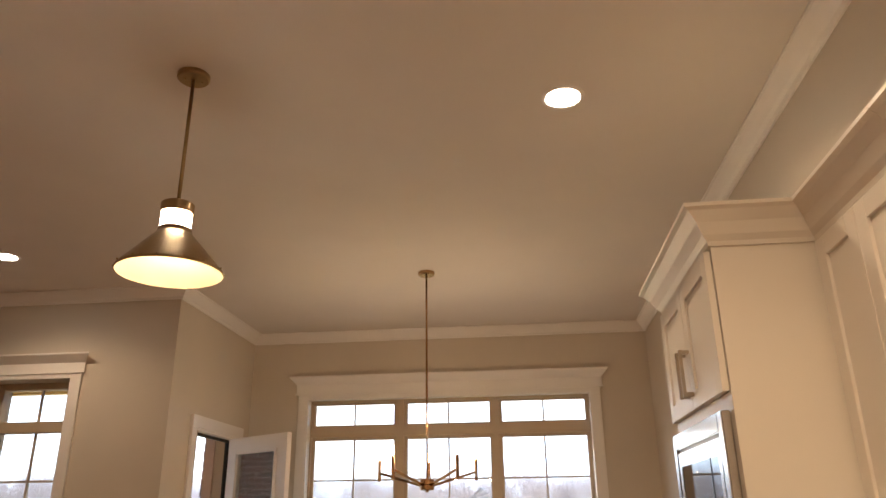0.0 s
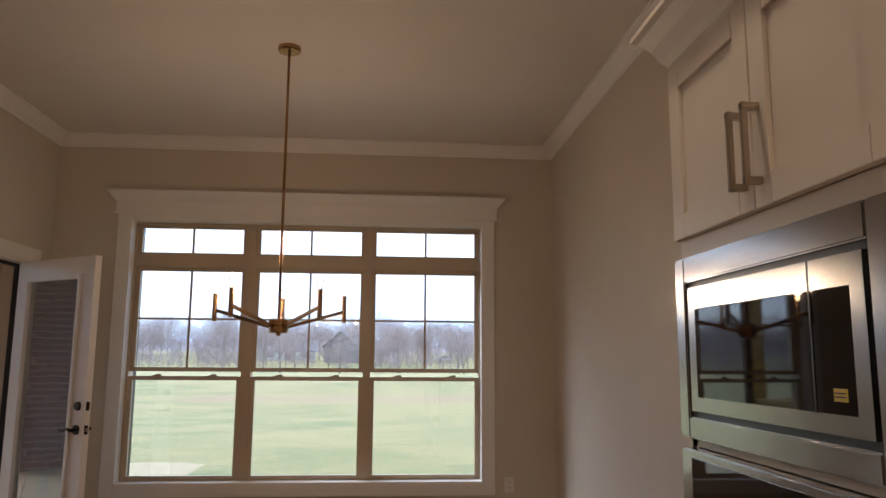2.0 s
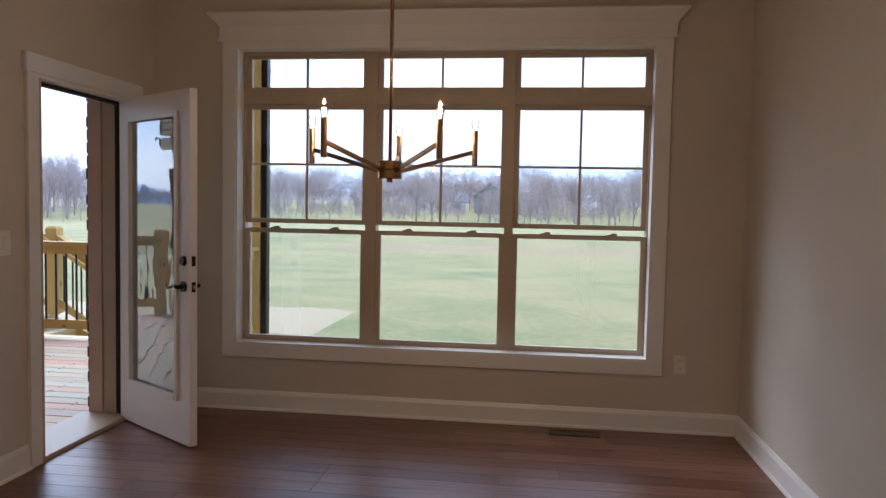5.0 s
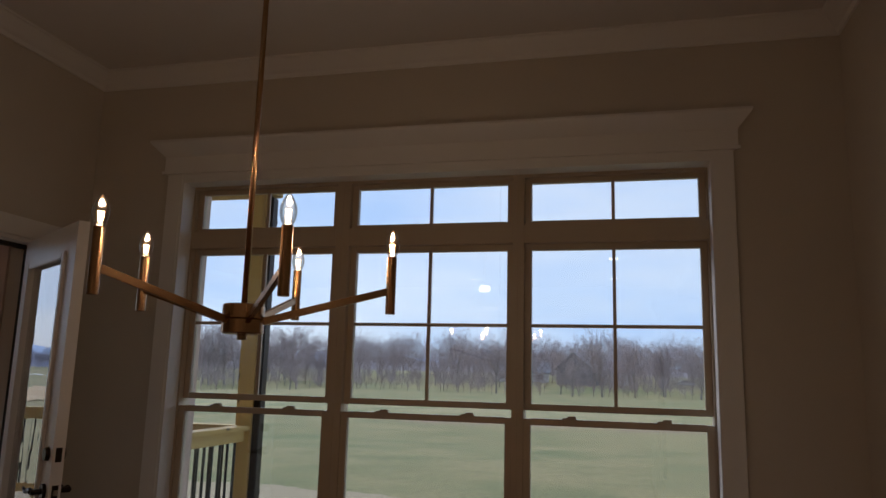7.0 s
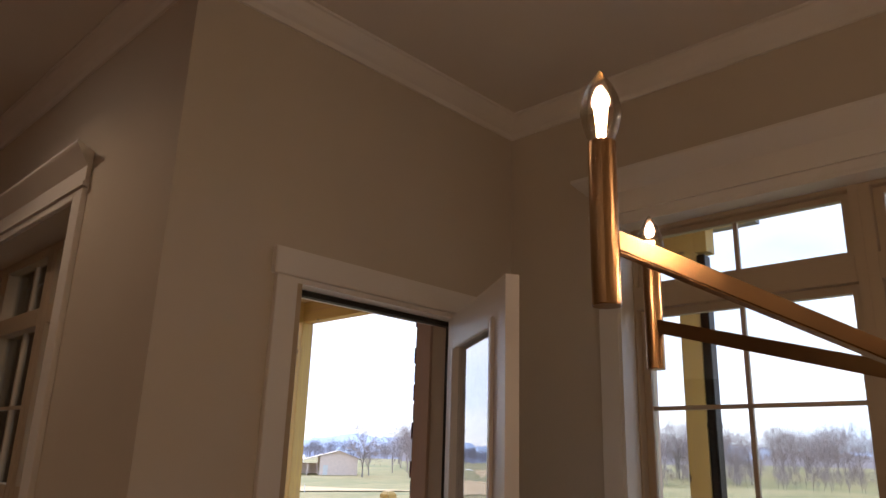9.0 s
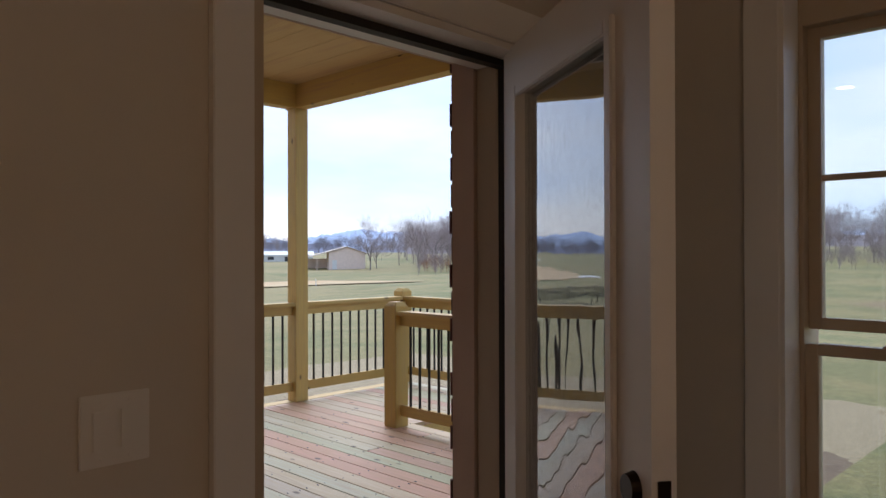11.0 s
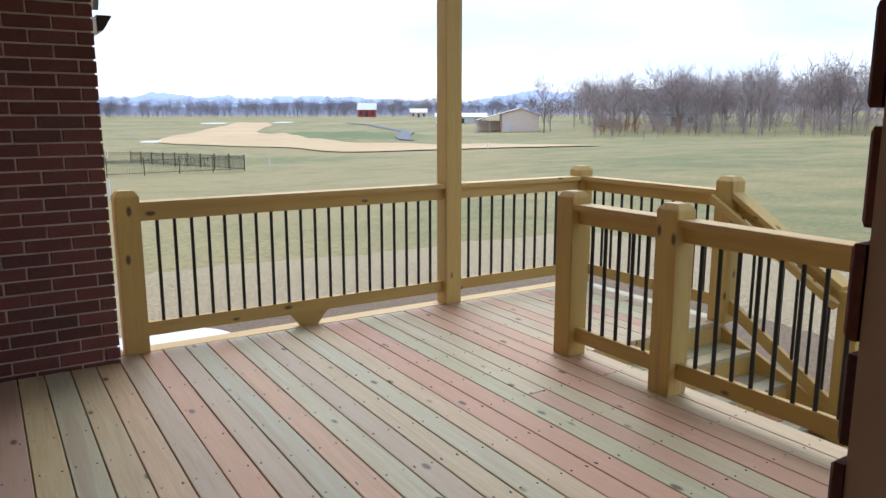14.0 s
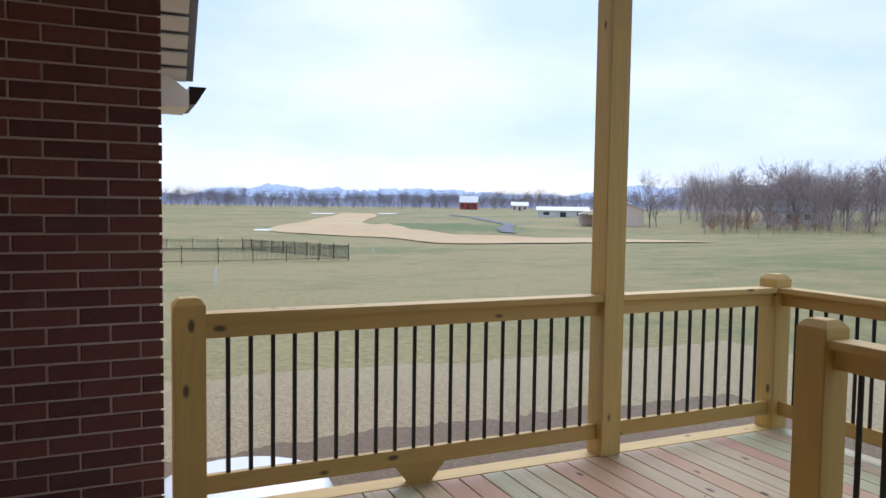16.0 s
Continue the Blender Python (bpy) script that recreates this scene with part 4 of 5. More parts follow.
for i in range(7):
    x = sx0 + 0.07 + i * 0.118
    z = DZ + sl * (x - sx0)
    part("baluster", S().tube((x, YE, z + 0.17), (x, YE, z + 0.89), 0.012, n=8), BLACK, st)

# lumber lying against the house wall
lb = solid("lumber_plank", S().box(-6.5, -3.6, YD + 0.006, YD + 0.044, DZ, DZ + 0.19), RAILX, "brown timber board standing on edge against brick", "plank", "", 0.003)
l2 = S().bar((-6.1, YD + 0.10, DZ + 0.075), (-3.2, YD + 0.16, DZ + 0.075), 0.038, 0.14, (0, 0.35, 1))
solid("lumber_plank", l2, RAILX, "pale offcut timber board leaning against the wall", "plank", "", 0.003)

# porch roof on the posts
rf = thing("porch_roof", (-4.1, 6.9, 2.95), "timber porch roof over the deck on tall posts", "roof", "", "structure")
part("beam", S().box(PX - 0.12, -1.74, PY - 0.07, PY + 0.07, 2.95, 3.19), RAILX, rf, bevel=0.004)
part("beam", S().box(PX - 0.07, PX + 0.07, 6.14, PY - 0.07, 2.95, 3.19), RAILY, rf, bevel=0.004)
for i in range(12):
    y = YD + 0.02 + i * 0.32
    part("ceiling_board", S().box(PX - 0.25, -1.55, y, y + 0.316, 3.19, 3.205), ROOFW, rf)
part("roof_deck", S().box(PX - 0.3, -1.5, YD, PY + 0.35, 3.21, 3.3), GREYROOF, rf)

# weatherproof outlet on the brick
wo = thing("outdoor_outlet", (-6.2, YD, 0.22), "grey weatherproof outlet box on brick wall", "outlet")
part("box", S().box(-6.24, -6.16, YD, YD + 0.03, 0.16, 0.28), PULL, wo, bevel=0.004)
part("cover", S().box(-6.23, -6.17, YD + 0.03, YD + 0.04, 0.18, 0.26), PLASTIC, wo, bevel=0.003)

# ---- house outside: mortar cores that carry the bricks ----
WXF = -6.58
wing = solid("wall_wing", S().box(-8.9, WXF - 0.012, 1.0, 6.118, -1.2, 3.6), MORTAR, "dark red brick wing of the house with tan mortar", "wall", "structure")
ext_s = solid("wall_porch", S().box(WXF, LX0 - 0.02, YD - 0.1, YD - 0.012, -1.2, 3.19).box(LX1 + 0.02, XB + 0.012, YD - 0.1, YD - 0.012, -1.2, 3.19).box(LX0 - 0.02, LX1 + 0.02, YD - 0.1, YD - 0.012, -1.2, LZ0).box(LX0 - 0.02, LX1 + 0.02, YD - 0.1, YD - 0.012, LZ1, 3.19), MORTAR, "dark red brick porch wall of the house", "wall", "structure")
ext_w = solid("wall_bay_west", S().box(XB + 0.012, XB + 0.1, YD, DY0 + 0.028, -1.2, 3.19).box(XB + 0.012, XB + 0.1, DY1 - 0.03, YB - 0.012, -1.2, 3.19).box(XB + 0.012, XB + 0.1, DY0 + 0.028, DY1 - 0.03, DH + 0.01, 3.19), MORTAR, "dark red brick wall beside the deck door", "wall", "structure")
ext_n = solid("wall_bay_north", S().box(XB + 0.1, WX0 - 0.0, YB - 0.1, YB - 0.012, -1.2, 3.4).box(WX1, 2.6, YB - 0.1, YB - 0.012, -1.2, 3.4).box(WX0, WX1, YB - 0.1, YB - 0.012, -1.2, WZ0).box(WX0, WX1, YB - 0.1, YB - 0.012, WZ1, 3.4), MORTAR, "dark red brick outer wall round the window", "wall", "structure")
solid("main_roof", S().box(-1.75, 3.2, -4, YB + 0.02, 3.41, 3.55).box(-6.2, -1.75, -4, YD - 0.1, 3.31, 3.45), GREYROOF, "grey shingle roof over the house", "roof", "structure")

# eave corners of the neighbouring roof parts
ev = thing("roof_eave", (-9.0, 6.4, 2.24), "tan vinyl eave and slatted rake soffit with dark gutter", "eave")
part("eave_return", S().add([(x, y, z) for x in (-9.5, -8.95) for y, z in ((6.13, 2.22), (6.47, 2.22), (6.47, 2.34), (6.13, 2.60))], [(0, 1, 2, 3), (7, 6, 5, 4), (0, 4, 5, 1), (1, 5, 6, 2), (2, 6, 7, 3), (3, 7, 4, 0)]), SOFFIT, ev, bevel=0.004)
part("gutter", S().add([(-9.0 + d, 6.47 + a, 2.24 + b_) for d in (-0.6, 0.05) for a, b_ in ((0, 0.0), (0.05, 0.01), (0.13, 0.14), (0.0, 0.14))], [(0, 1, 2, 3), (7, 6, 5, 4), (0, 4, 5, 1), (1, 5, 6, 2), (2, 6, 7, 3), (3, 7, 4, 0)]), BRONZE, ev)
for i in range(17):
    q = i * 0.13
    part("soffit_slat", S().bar((-8.95 + q, 6.125, 2.46 + q * 0.75), (-8.95 + q, 6.45 - 0.05 * q, 2.46 + q * 0.75), 0.122, 0.016, (-0.6, 0, 0.8)), SOFFIT, ev)
part("rake_roof", S().bar((-9.1, 6.33, 2.46), (-6.6, 6.25, 4.335), 0.36, 0.06), GREYROOF, ev)
ne = thing("roof_corner", (2.5, 7.1, 2.5), "pale grey roof eave corner outside the window", "eave")
part("fascia", S().box(2.35, 5.0, 7.9, 8.2, 2.55, 2.74), WHITESIDE, ne, bevel=0.004)
part("gutter", S().bar((2.33, 8.05, 2.76), (2.33, 8.75, 2.64), 0.12, 0.14), WHITESIDE, ne)
# window well cover on the ground beside the deck
wwell = S().lathe(-8.4, 6.78, [(0.0005, GZ + 0.15), (0.52, GZ + 0.14), (0.62, GZ + 0.11), (0.66, GZ + 0.04), (0.64, GZ - 0.05)], 40)
solid("window_well_cover", wwell, PLASTICSHEET, "white plastic window well cover on bare soil", "window well", smooth=True)

# ---- land ----
WEST = [(0, -0.68), (9, -0.70), (16, -1.1), (30, -1.75), (55, -2.85), (90, -3.4), (130, -3.2), (200, -2.8), (300, -1.5), (450, 0), (900, 1), (6000, 1)]
NORTH = [(0, -0.68), (14, -0.72), (24, -0.98), (30, -0.92), (45, -0.6), (70, -0.15), (85, -0.8), (130, -1.3), (190, 0.6), (300, 3.5), (900, 4), (6000, 4)]


def land(x, y):
    """Falls to a broad bowl in the west, stays level with a low crest in the north."""
    r = math.hypot(x + 3, y - 6)
    az = abs(math.degrees(math.atan2(-(x + 3), y - 6)))
    n = min(1.0, max(0.0, (72 - az) / 52))
    zw = np.interp(r, [a for a, b in WEST], [b for a, b in WEST])
    zn = np.interp(r, [a for a, b in NORTH], [b for a, b in NORTH])
    z = zw * (1 - n) + zn * n
    if r > 14:
        k = min(1, (r - 14) / 45)
        z += k * (0.22 * noise.noise((x * 0.045, y * 0.045, 0.3)) + 0.08 * noise.noise((x * 0.13, y * 0.13, 4.0)))
        q = ((x + 131) / 30) ** 2 + ((y - 63) / 18) ** 2
        if q < 6:
            z += math.exp(-q) * (0.9 + 0.9 * noise.noise((x * 0.09, y * 0.16, 2.0)))
    return float(z)


rad = [0, 6] + [6 * 1.045 ** i for i in range(1, 160)]
rad = [r for r in rad if r < 5000]
NS = 220
gv, gf = [(-3, 6, land(-3, 6))], []
for r in rad[1:]:
    for i in range(NS):
        a = i * math.tau / NS
        gv.append((-3 + r * math.cos(a), 6 + r * math.sin(a), land(-3 + r * math.cos(a), 6 + r * math.sin(a))))
for i in range(NS):
    gf.append((0, 1 + i, 1 + (i + 1) % NS))
for k in range(len(rad) - 2):
    for i in range(NS):
        a, b = 1 + k * NS + i, 1 + k * NS + (i + 1) % NS
        gf.append((a, a + NS, b + NS, b))
g = S()
g.v, g.f = gv, gf
solid("ground", g, TURF, "winter golf course turf, green and straw tan", "ground", "structure", smooth=True)


def polar(deg, r, dz=0.0):
    """Degrees from north towards west, metres from the porch."""
    a = radians(90 + deg)
    x, y = -3 + r * math.cos(a), 6 + r * math.sin(a)
    return x, y, land(x, y) + dz


def spline(rows, steps):
    """A smooth curve through rows of numbers."""
    out = []
    for i in range(len(rows) - 1):
        p = [rows[max(0, min(len(rows) - 1, i + k))] for k in (-1, 0, 1, 2)]
        for j in range(steps):
            t = j / steps
            out.append([0.5 * (2 * b + (c - a) * t + (2 * a - 5 * b + 4 * c - d) * t * t + (3 * b - a - 3 * c + d) * t ** 3) for a, b, c, d in zip(*p)])
    return out + [list(rows[-1])]


def ribbon(rows, steps, lift, across=10):
    """A strip laid on the land; rows give the bearing and range of its two edges."""
    s = S()
    edge = spline(rows, steps)
    for a0, r0, a1, r1 in edge:
        for j in range(across + 1):
            u = j / across
            s.v.append(polar(a0 + (a1 - a0) * u, r0 + (r1 - r0) * u, lift))
    k = across + 1
    s.f = [(i * k + j, i * k + j + 1, (i + 1) * k + j + 1, (i + 1) * k + j) for i in range(len(edge) - 1) for j in range(across)]
    return s


fw = [(73.2, 310, 71, 290), (74.2, 255, 70.8, 250), (76.2, 200, 71.9, 190), (79, 142, 70.2, 158), (76.5, 121, 67.6, 124), (70, 107, 63, 111), (65.6, 91, 58, 102), (58, 84, 52, 95), (50, 84, 47, 91), (45.6, 87, 45.2, 88.5)]
solid("fairway", ribbon(fw, 8, 0.13), FAIRWAY, "dormant tan fairway winding across the grass", "fairway", "structure")
cpr = [(60.4, 116), (60.8, 128), (60.3, 150), (60.8, 175), (62.5, 215), (65, 270)]
solid("cart_path", ribbon([(a - 70 / r, r, a + 70 / r, r) for a, r in cpr], 8, 0.16, 3), ASPHALT, "blue-grey winding cart path across the grass", "path", "structure")


def barn(name, deg, r, w, d, h, rh, turn, wall, roof, label, porch=False):
    x, y, z = polar(deg, r)
    m = pose(x, y, z - 0.3, 0, 0, turn)
    b = thing(name, (x, y, z), label, "building")
    v = [m @ Vector(p) for p in ((-w / 2, -d / 2, 0), (w / 2, -d / 2, 0), (w / 2, d / 2, 0), (-w / 2, d / 2, 0), (-w / 2, -d / 2, h), (w / 2, -d / 2, h), (w / 2, d / 2, h), (-w / 2, d / 2, h), (-w / 2, 0, h + rh), (w / 2, 0, h + rh))]
    part("wall", S().add(v, [(0, 1, 5, 4), (2, 3, 7, 6), (1, 2, 6, 9, 5), (3, 0, 4, 8, 7)]), wall, b)
    ov_ = 0.5
    for s in (-1, 1):
        a = [m @ Vector(p) for p in ((-w / 2 - ov_, s * (d / 2 + ov_), h - ov_ * rh / (d / 2)), (w / 2 + ov_, s * (d / 2 + ov_), h - ov_ * rh / (d / 2)), (w / 2 + ov_, 0, h + rh + 0.02), (-w / 2 - ov_, 0, h + rh + 0.02))]
        a2 = [p + Vector((0, 0, 0.16)) for p in a]
        part("roof", S().add(a + a2, [(3, 2, 1, 0), (4, 5, 6, 7), (0, 1, 5, 4), (1, 2, 6, 5), (2, 3, 7, 6), (3, 0, 4, 7)]), roof, b)
    for i in range(3):
        q = -w / 3 + i * w / 3
        part("door" if i == 1 else "window", S().box(q - w * 0.06, q + w * 0.06, -d / 2 - 0.06, -d / 2 + 0.02, 0.3 if i == 1 else h * 0.35, h * 0.75, m), DARKOPEN, b)
    if porch:
        part("lean_to_roof", S().box(-w / 2 - 5, -w / 2 + 0.2, -d / 2, d / 2, h - 0.4, h - 0.2, m), roof, b)
        for q in (-d / 2 + 0.2, 0, d / 2 - 0.2):
            part("post", S().box(-w / 2 - 4.8, -w / 2 - 4.6, q - 0.1, q + 0.1, 0, h - 0.4, m), wall, b)
    return b


def shed():
    """A gabled shed whose roof runs down over an open bay on one side."""
    x, y, z = polar(51.9, 165)
    m = pose(x, y, z - 0.2, 0, 0, -34)
    b = thing("machine_shed", (x, y, z), "tan metal shed, low gable roof over an open bay", "building")
    x0, x1 = -7.0, 5.0
    gable = [(-3.6, 0), (4.4, 0), (4.4, 3.7), (0.4, 5.1), (-3.6, 3.9)]
    part("wall", S().add([m @ Vector((xx, yy, zz)) for xx in (x0, x1) for yy, zz in gable], [(4, 3, 2, 1, 0), (5, 6, 7, 8, 9), (0, 1, 6, 5), (1, 2, 7, 6), (4, 0, 5, 9)]), SIDING, b)
    for p, q in (((0.4, 5.12), (5.0, 3.5)), ((0.4, 5.12), (-9.2, 2.55))):
        v = [m @ Vector((xx, yy, zz + h)) for h in (0, 0.16) for xx, (yy, zz) in ((x0 - 0.4, p), (x1 + 0.4, p), (x1 + 0.4, q), (x0 - 0.4, q))]
        part("roof", S().add(v, [(0, 1, 2, 3), (7, 6, 5, 4), (0, 4, 5, 1), (1, 5, 6, 2), (2, 6, 7, 3), (3, 7, 4, 0)]), TANROOF, b)
    part("back_wall", S().box(x0, x0 + 0.2, -9.0, -3.6, 0, 2.5, m), SIDING, b)
    for yy in (-8.9, -6.3):
        part("post", S().box(x1 - 0.2, x1, yy, yy + 0.2, 0, 2.7, m), SIDING, b)
    part("door", S().box(x1 - 0.02, x1 + 0.05, -2.9, -1.9, 0, 2.2, m), WHITESIDE, b)


shed()
barn("red_barn", 63.55, 430, 10, 10, 4.6, 3.4, 60, REDWALL, WHITEROOF, "small red barn with a white metal roof")
barn("long_shed", 56.3, 240, 16, 5, 2.4, 1.0, 60, WHITESIDE, WHITEROOF, "long low white shed among trees")
barn("farmhouse", 40.0, 180, 11, 8, 3.0, 2.2, 30, WHITESIDE, GREYROOF, "grey and white house behind bare trees")
barn("farmhouse", 6.4, 195, 14, 8, 2.8, 2.4, 5, WHITESIDE, GREYROOF, "white house with a grey roof behind bare trees")
barn("grey_barn", 1.7, 180, 9, 9, 4.2, 3.6, 70, GREYROOF, GREYROOF, "steep grey weathered barn among bare trees")
barn("small_shed", -1.2, 190, 5, 4, 3.0, 1.2, 10, WHITESIDE, GREYROOF, "small pale shed beside the barn")
barn("far_barn", 59.6, 380, 8, 7, 3.0, 1.6, 60, SIDING, WHITEROOF, "small distant farm building by the tree line")

# a parked car far across the field
kx, ky, kz = polar(-5.9, 190)
km = pose(kx, ky, kz + 0.1, 0, 0, 4)
car = thing("parked_car", (kx, ky, kz), "silver parked car far across the field", "car")
prof = [(-2.2, 0.25), (2.2, 0.25), (2.25, 0.7), (1.4, 0.95), (0.7, 1.45), (-1.0, 1.48), (-1.9, 1.0), (-2.25, 0.85)]
v = [km @ Vector((a, s, b)) for s in (-0.85, 0.85) for a, b in prof]
part("body", S().add(v, [tuple(range(8)), tuple(reversed(range(8, 16)))] + [(i, (i + 1) % 8, 8 + (i + 1) % 8, 8 + i) for i in range(8)]), CARPAINT, car)
part("window", S().add([km @ Vector((a, -0.87, b)) for a, b in ((1.2, 0.97), (0.65, 1.38), (-0.95, 1.4), (-1.6, 1.02))], [(0, 1, 2, 3)]), DARKOPEN, car)
for q in (-1.4, 1.4):
    part("wheel", S().tube(km @ Vector((q, -0.9, 0.3)), km @ Vector((q, -0.65, 0.3)), 0.33, n=16), BLACK, car)

# black metal fence round a far garden
fence = thing("garden_fence", polar(76, 48), "black metal picket fence round a garden", "fence")


def fence_run(a, b):
    a, b = Vector(a), Vector(b)
    n = max(1, round((b - a).length / 2.4))
    for i in range(n):
        p0, p1 = a.lerp(b, i / n), a.lerp(b, (i + 1) / n)
        p0.z, p1.z = land(p0.x, p0.y), land(p1.x, p1.y)
        part("post", S().bar(p0 - Vector((0, 0, 0.2)), p0 + Vector((0, 0, 1.3)), 0.06, 0.06, (1, 0, 0)), BLACK, fence)
        up = Vector((0, 0, 1))
        s = S().bar(p0 + up * 0.2, p1 + up * 0.2, 0.03).bar(p0 + up * 1.1, p1 + up * 1.1, 0.03).bar(p0 + up * 0.95, p1 + up * 0.95, 0.025)
        for j in range(1, 20):
            q = p0.lerp(p1, j / 20)
            s.bar(q + up * 0.1, q + up * 1.2, 0.018, 0.018, (1, 0, 0))
        part("picket_panel", s, BLACK, fence)


c1, c2, c3, c4 = polar(73.0, 58), polar(88, 54), polar(92, 74), polar(81.0, 77)
fence_run(c1, c2)
fence_run(c2, c3)
fence_run(c4, c1)
fence_run(c3, c4)
for dg, rr in ((71.1, 66), (82.5, 95), (54, 80), (83, 30)):
    mx_, my_, mz_ = polar(dg, rr)
    solid("marker_stake", S().tube((mx_, my_, mz_ - 0.1), (mx_, my_, mz_ + 0.75), 0.05, 0.045, 8), WHITESIDE, "short white marker stake in the grass", "stake", group="white marker stakes")

# white bunker edges
for dg, rr, w in ((74.9, 290, 6.5), (69.8, 300, 5), (79.4, 140, 2.5)):
    bx, by, bz = polar(dg, rr, 0.12)
    solid("sand_bunker", S().lathe(bx, by, [(0.01, bz), (w * 0.6, bz + 0.02), (w, bz - 0.25)], 24), WHITESIDE, "pale sand bunker on the far course", "bunker")


# ---- trees ----
def grow(rng, height, levels, spread, sides=4):
    """A bare tree about its foot: limbs (thick) and twigs (thin) as two shapes."""
    limbs, twigs = S(), S()

    def limb(p, d, length, r, lev):
        steps = 3 if lev < 2 else 2
        for k in range(steps):
            d = (d + Vector((rng.uniform(-1, 1), rng.uniform(-1, 1), rng.uniform(-0.3, 0.6))) * (0.10 + 0.05 * lev)).normalized()
            q = p + d * (length / steps)
            r2 = max(r * (0.80 if lev < levels else 0.6), 0.0014)
            (limbs if lev < 2 else twigs).tube(p, q, r, r2, sides if lev < 2 else 3, False)
            p, r = q, r2
            if lev < levels:
                for _ in range(rng.choice((2, 2, 3) if lev < 2 else (1, 2, 2)) if lev else (3 if k else 2)):
                    a = rng.uniform(0, math.tau)
                    s = d.orthogonal().normalized()
                    u = d.cross(s)
                    t = spread * rng.uniform(0.6, 1.25)
                    nd = (d * math.cos(t) + (s * math.cos(a) + u * math.sin(a)) * math.sin(t)).normalized()
                    limb(p, nd, length * rng.uniform(0.52, 0.75), r * rng.uniform(0.5, 0.7), lev + 1)

    limb(Vector((0, 0, -0.02)), Vector((0, 0, 1)), height * 0.42, height * 0.015, 0)
    return limbs, twigs


rng = random.Random(7)
kinds = []
for k in range(5):
    lm, tw = grow(rng, 1.0, 4, (0.62, 0.75, 0.55, 0.66, 0.5)[k])
    for s in (lm, tw):
        s.v = [(x, y, max(z, -0.02)) for x, y, z in s.v]
    top = max(z for x, y, z in tw.v)
    for s in (lm, tw):
        s.v = [(x / top, y / top, z / top) for x, y, z in s.v]
    kinds.append((lm.mesh("trunk", BARK), tw.mesh("crown", TWIG), lm, tw))


def tree(deg, r, h, k, label="tall bare winter tree with spreading branches"):
    x, y, z = polar(deg, r)
    t = thing("bare_tree", (x, y, z), label, "tree", "bare winter trees")
    t.rotation_euler = (0, 0, rng.uniform(0, 6.28))
    t.scale = (h, h, h)
    for nm, me in (("trunk", kinds[k][0]), ("crown", kinds[k][1])):
        o = new(nm, me)
        o.parent = t
    return t


tree(49.8, 150, 12.0, 1)
tree(46.0, 156, 11.5, 0)
tree(49.3, 158, 9.5, 3)
for i in range(34):
    tree(rng.uniform(24, 45), rng.uniform(135, 175), rng.uniform(9.5, 14), rng.randrange(5))
for i in range(40):
    tree(rng.uniform(-16, 26), rng.uniform(105, 170), rng.uniform(6, 12), rng.randrange(5))
for i in range(6):
    tree(rng.uniform(57, 62), rng.uniform(400, 440), rng.uniform(8, 13), rng.randrange(5))


def woods(name, deg0, deg1, r0, r1, n, h0, h1, material, label, thick=3.0):
    """Far woods: many bare trees in one mesh."""
    vs, fs, base = [], [], 0
    packs = []
    for lm, tw in [k[2:] for k in kinds]:
        keep = np.array(lm.v + tw.v)
        off = len(lm.v)
        quads = [f for f in lm.f if len(f) == 4] + [tuple(i + off for i in f) for f in tw.f if len(f) == 4]
        packs.append((keep, np.array(quads)))
    for i in range(n):
        v, f = packs[rng.randrange(5)]
        if len(f) > 1500:
            f = f[rng.randrange(4)::4]
        h = rng.uniform(h0, h1)
        x, y, z = polar(rng.uniform(deg0, deg1), rng.uniform(r0, r1))
        a = rng.uniform(0, 6.28)
        c, s = math.cos(a) * h, math.sin(a) * h
        vs.append(np.column_stack((v[:, 0] * c - v[:, 1] * s + x, v[:, 0] * s + v[:, 1] * c + y, v[:, 2] * h + z)))
        fs.append(f + base)
        base += len(v)
    me = bpy.data.meshes.new(name)
    me.from_pydata(np.vstack(vs).tolist(), [], np.vstack(fs).tolist())
    me.materials.append(material)
    return tagged(new(name, me), label, "woods", "", "stuff")


woods("woodland", -24, 48, 165, 260, 420, 9, 14.5, TWIG, "dense grey-brown bare winter woodland")
woods("far_woodland", 48, 100, 450, 560, 420, 9.5, 14.5, WOODS, "far line of bare woods, tinted blue-grey for haze")
woods("undergrowth", -22, 46, 112, 180, 520, 2.0, 5.0, TWIG, "low brown brush below the bare trees")
woods("far_brush", 48, 100, 440, 470, 220, 3, 6, WOODS, "low brush tinted for haze before the far woods")
woods("russet_brush", 38, 45.5, 128, 140, 26, 2.0, 4.2, RUST, "rust-coloured brush with dead leaves")


def hill(name, deg0, deg1, r, h, material, label, seed):
    s = S()
    n = 600
    for i in range(n + 1):
        a = radians(90 + deg0 + (deg1 - deg0) * i / n)
        u = (deg0 + (deg1 - deg0) * i / n) * 0.11
        top = h * (0.62 + 0.5 * noise.noise((u, seed, 0)) + 0.2 * noise.noise((u * 4, seed, 3)) + 0.12 * noise.noise((u * 40, seed, 3)))
        x, y = -3 + r * math.cos(a), 6 + r * math.sin(a)
        x2, y2 = -3 + r * 1.2 * math.cos(a), 6 + r * 1.2 * math.sin(a)
        s.v += [(x, y, -12), (x2, y2, top)]
    s.f = [(2 * i, 2 * i + 2, 2 * i + 3, 2 * i + 1) for i in range(n)]
    return solid(name, s, material, label, "hill", "structure", smooth=True)


hill("backdrop_3", -40, 47, 290, 16, RIDGE, "bare wooded slope behind the trees", 5.0)
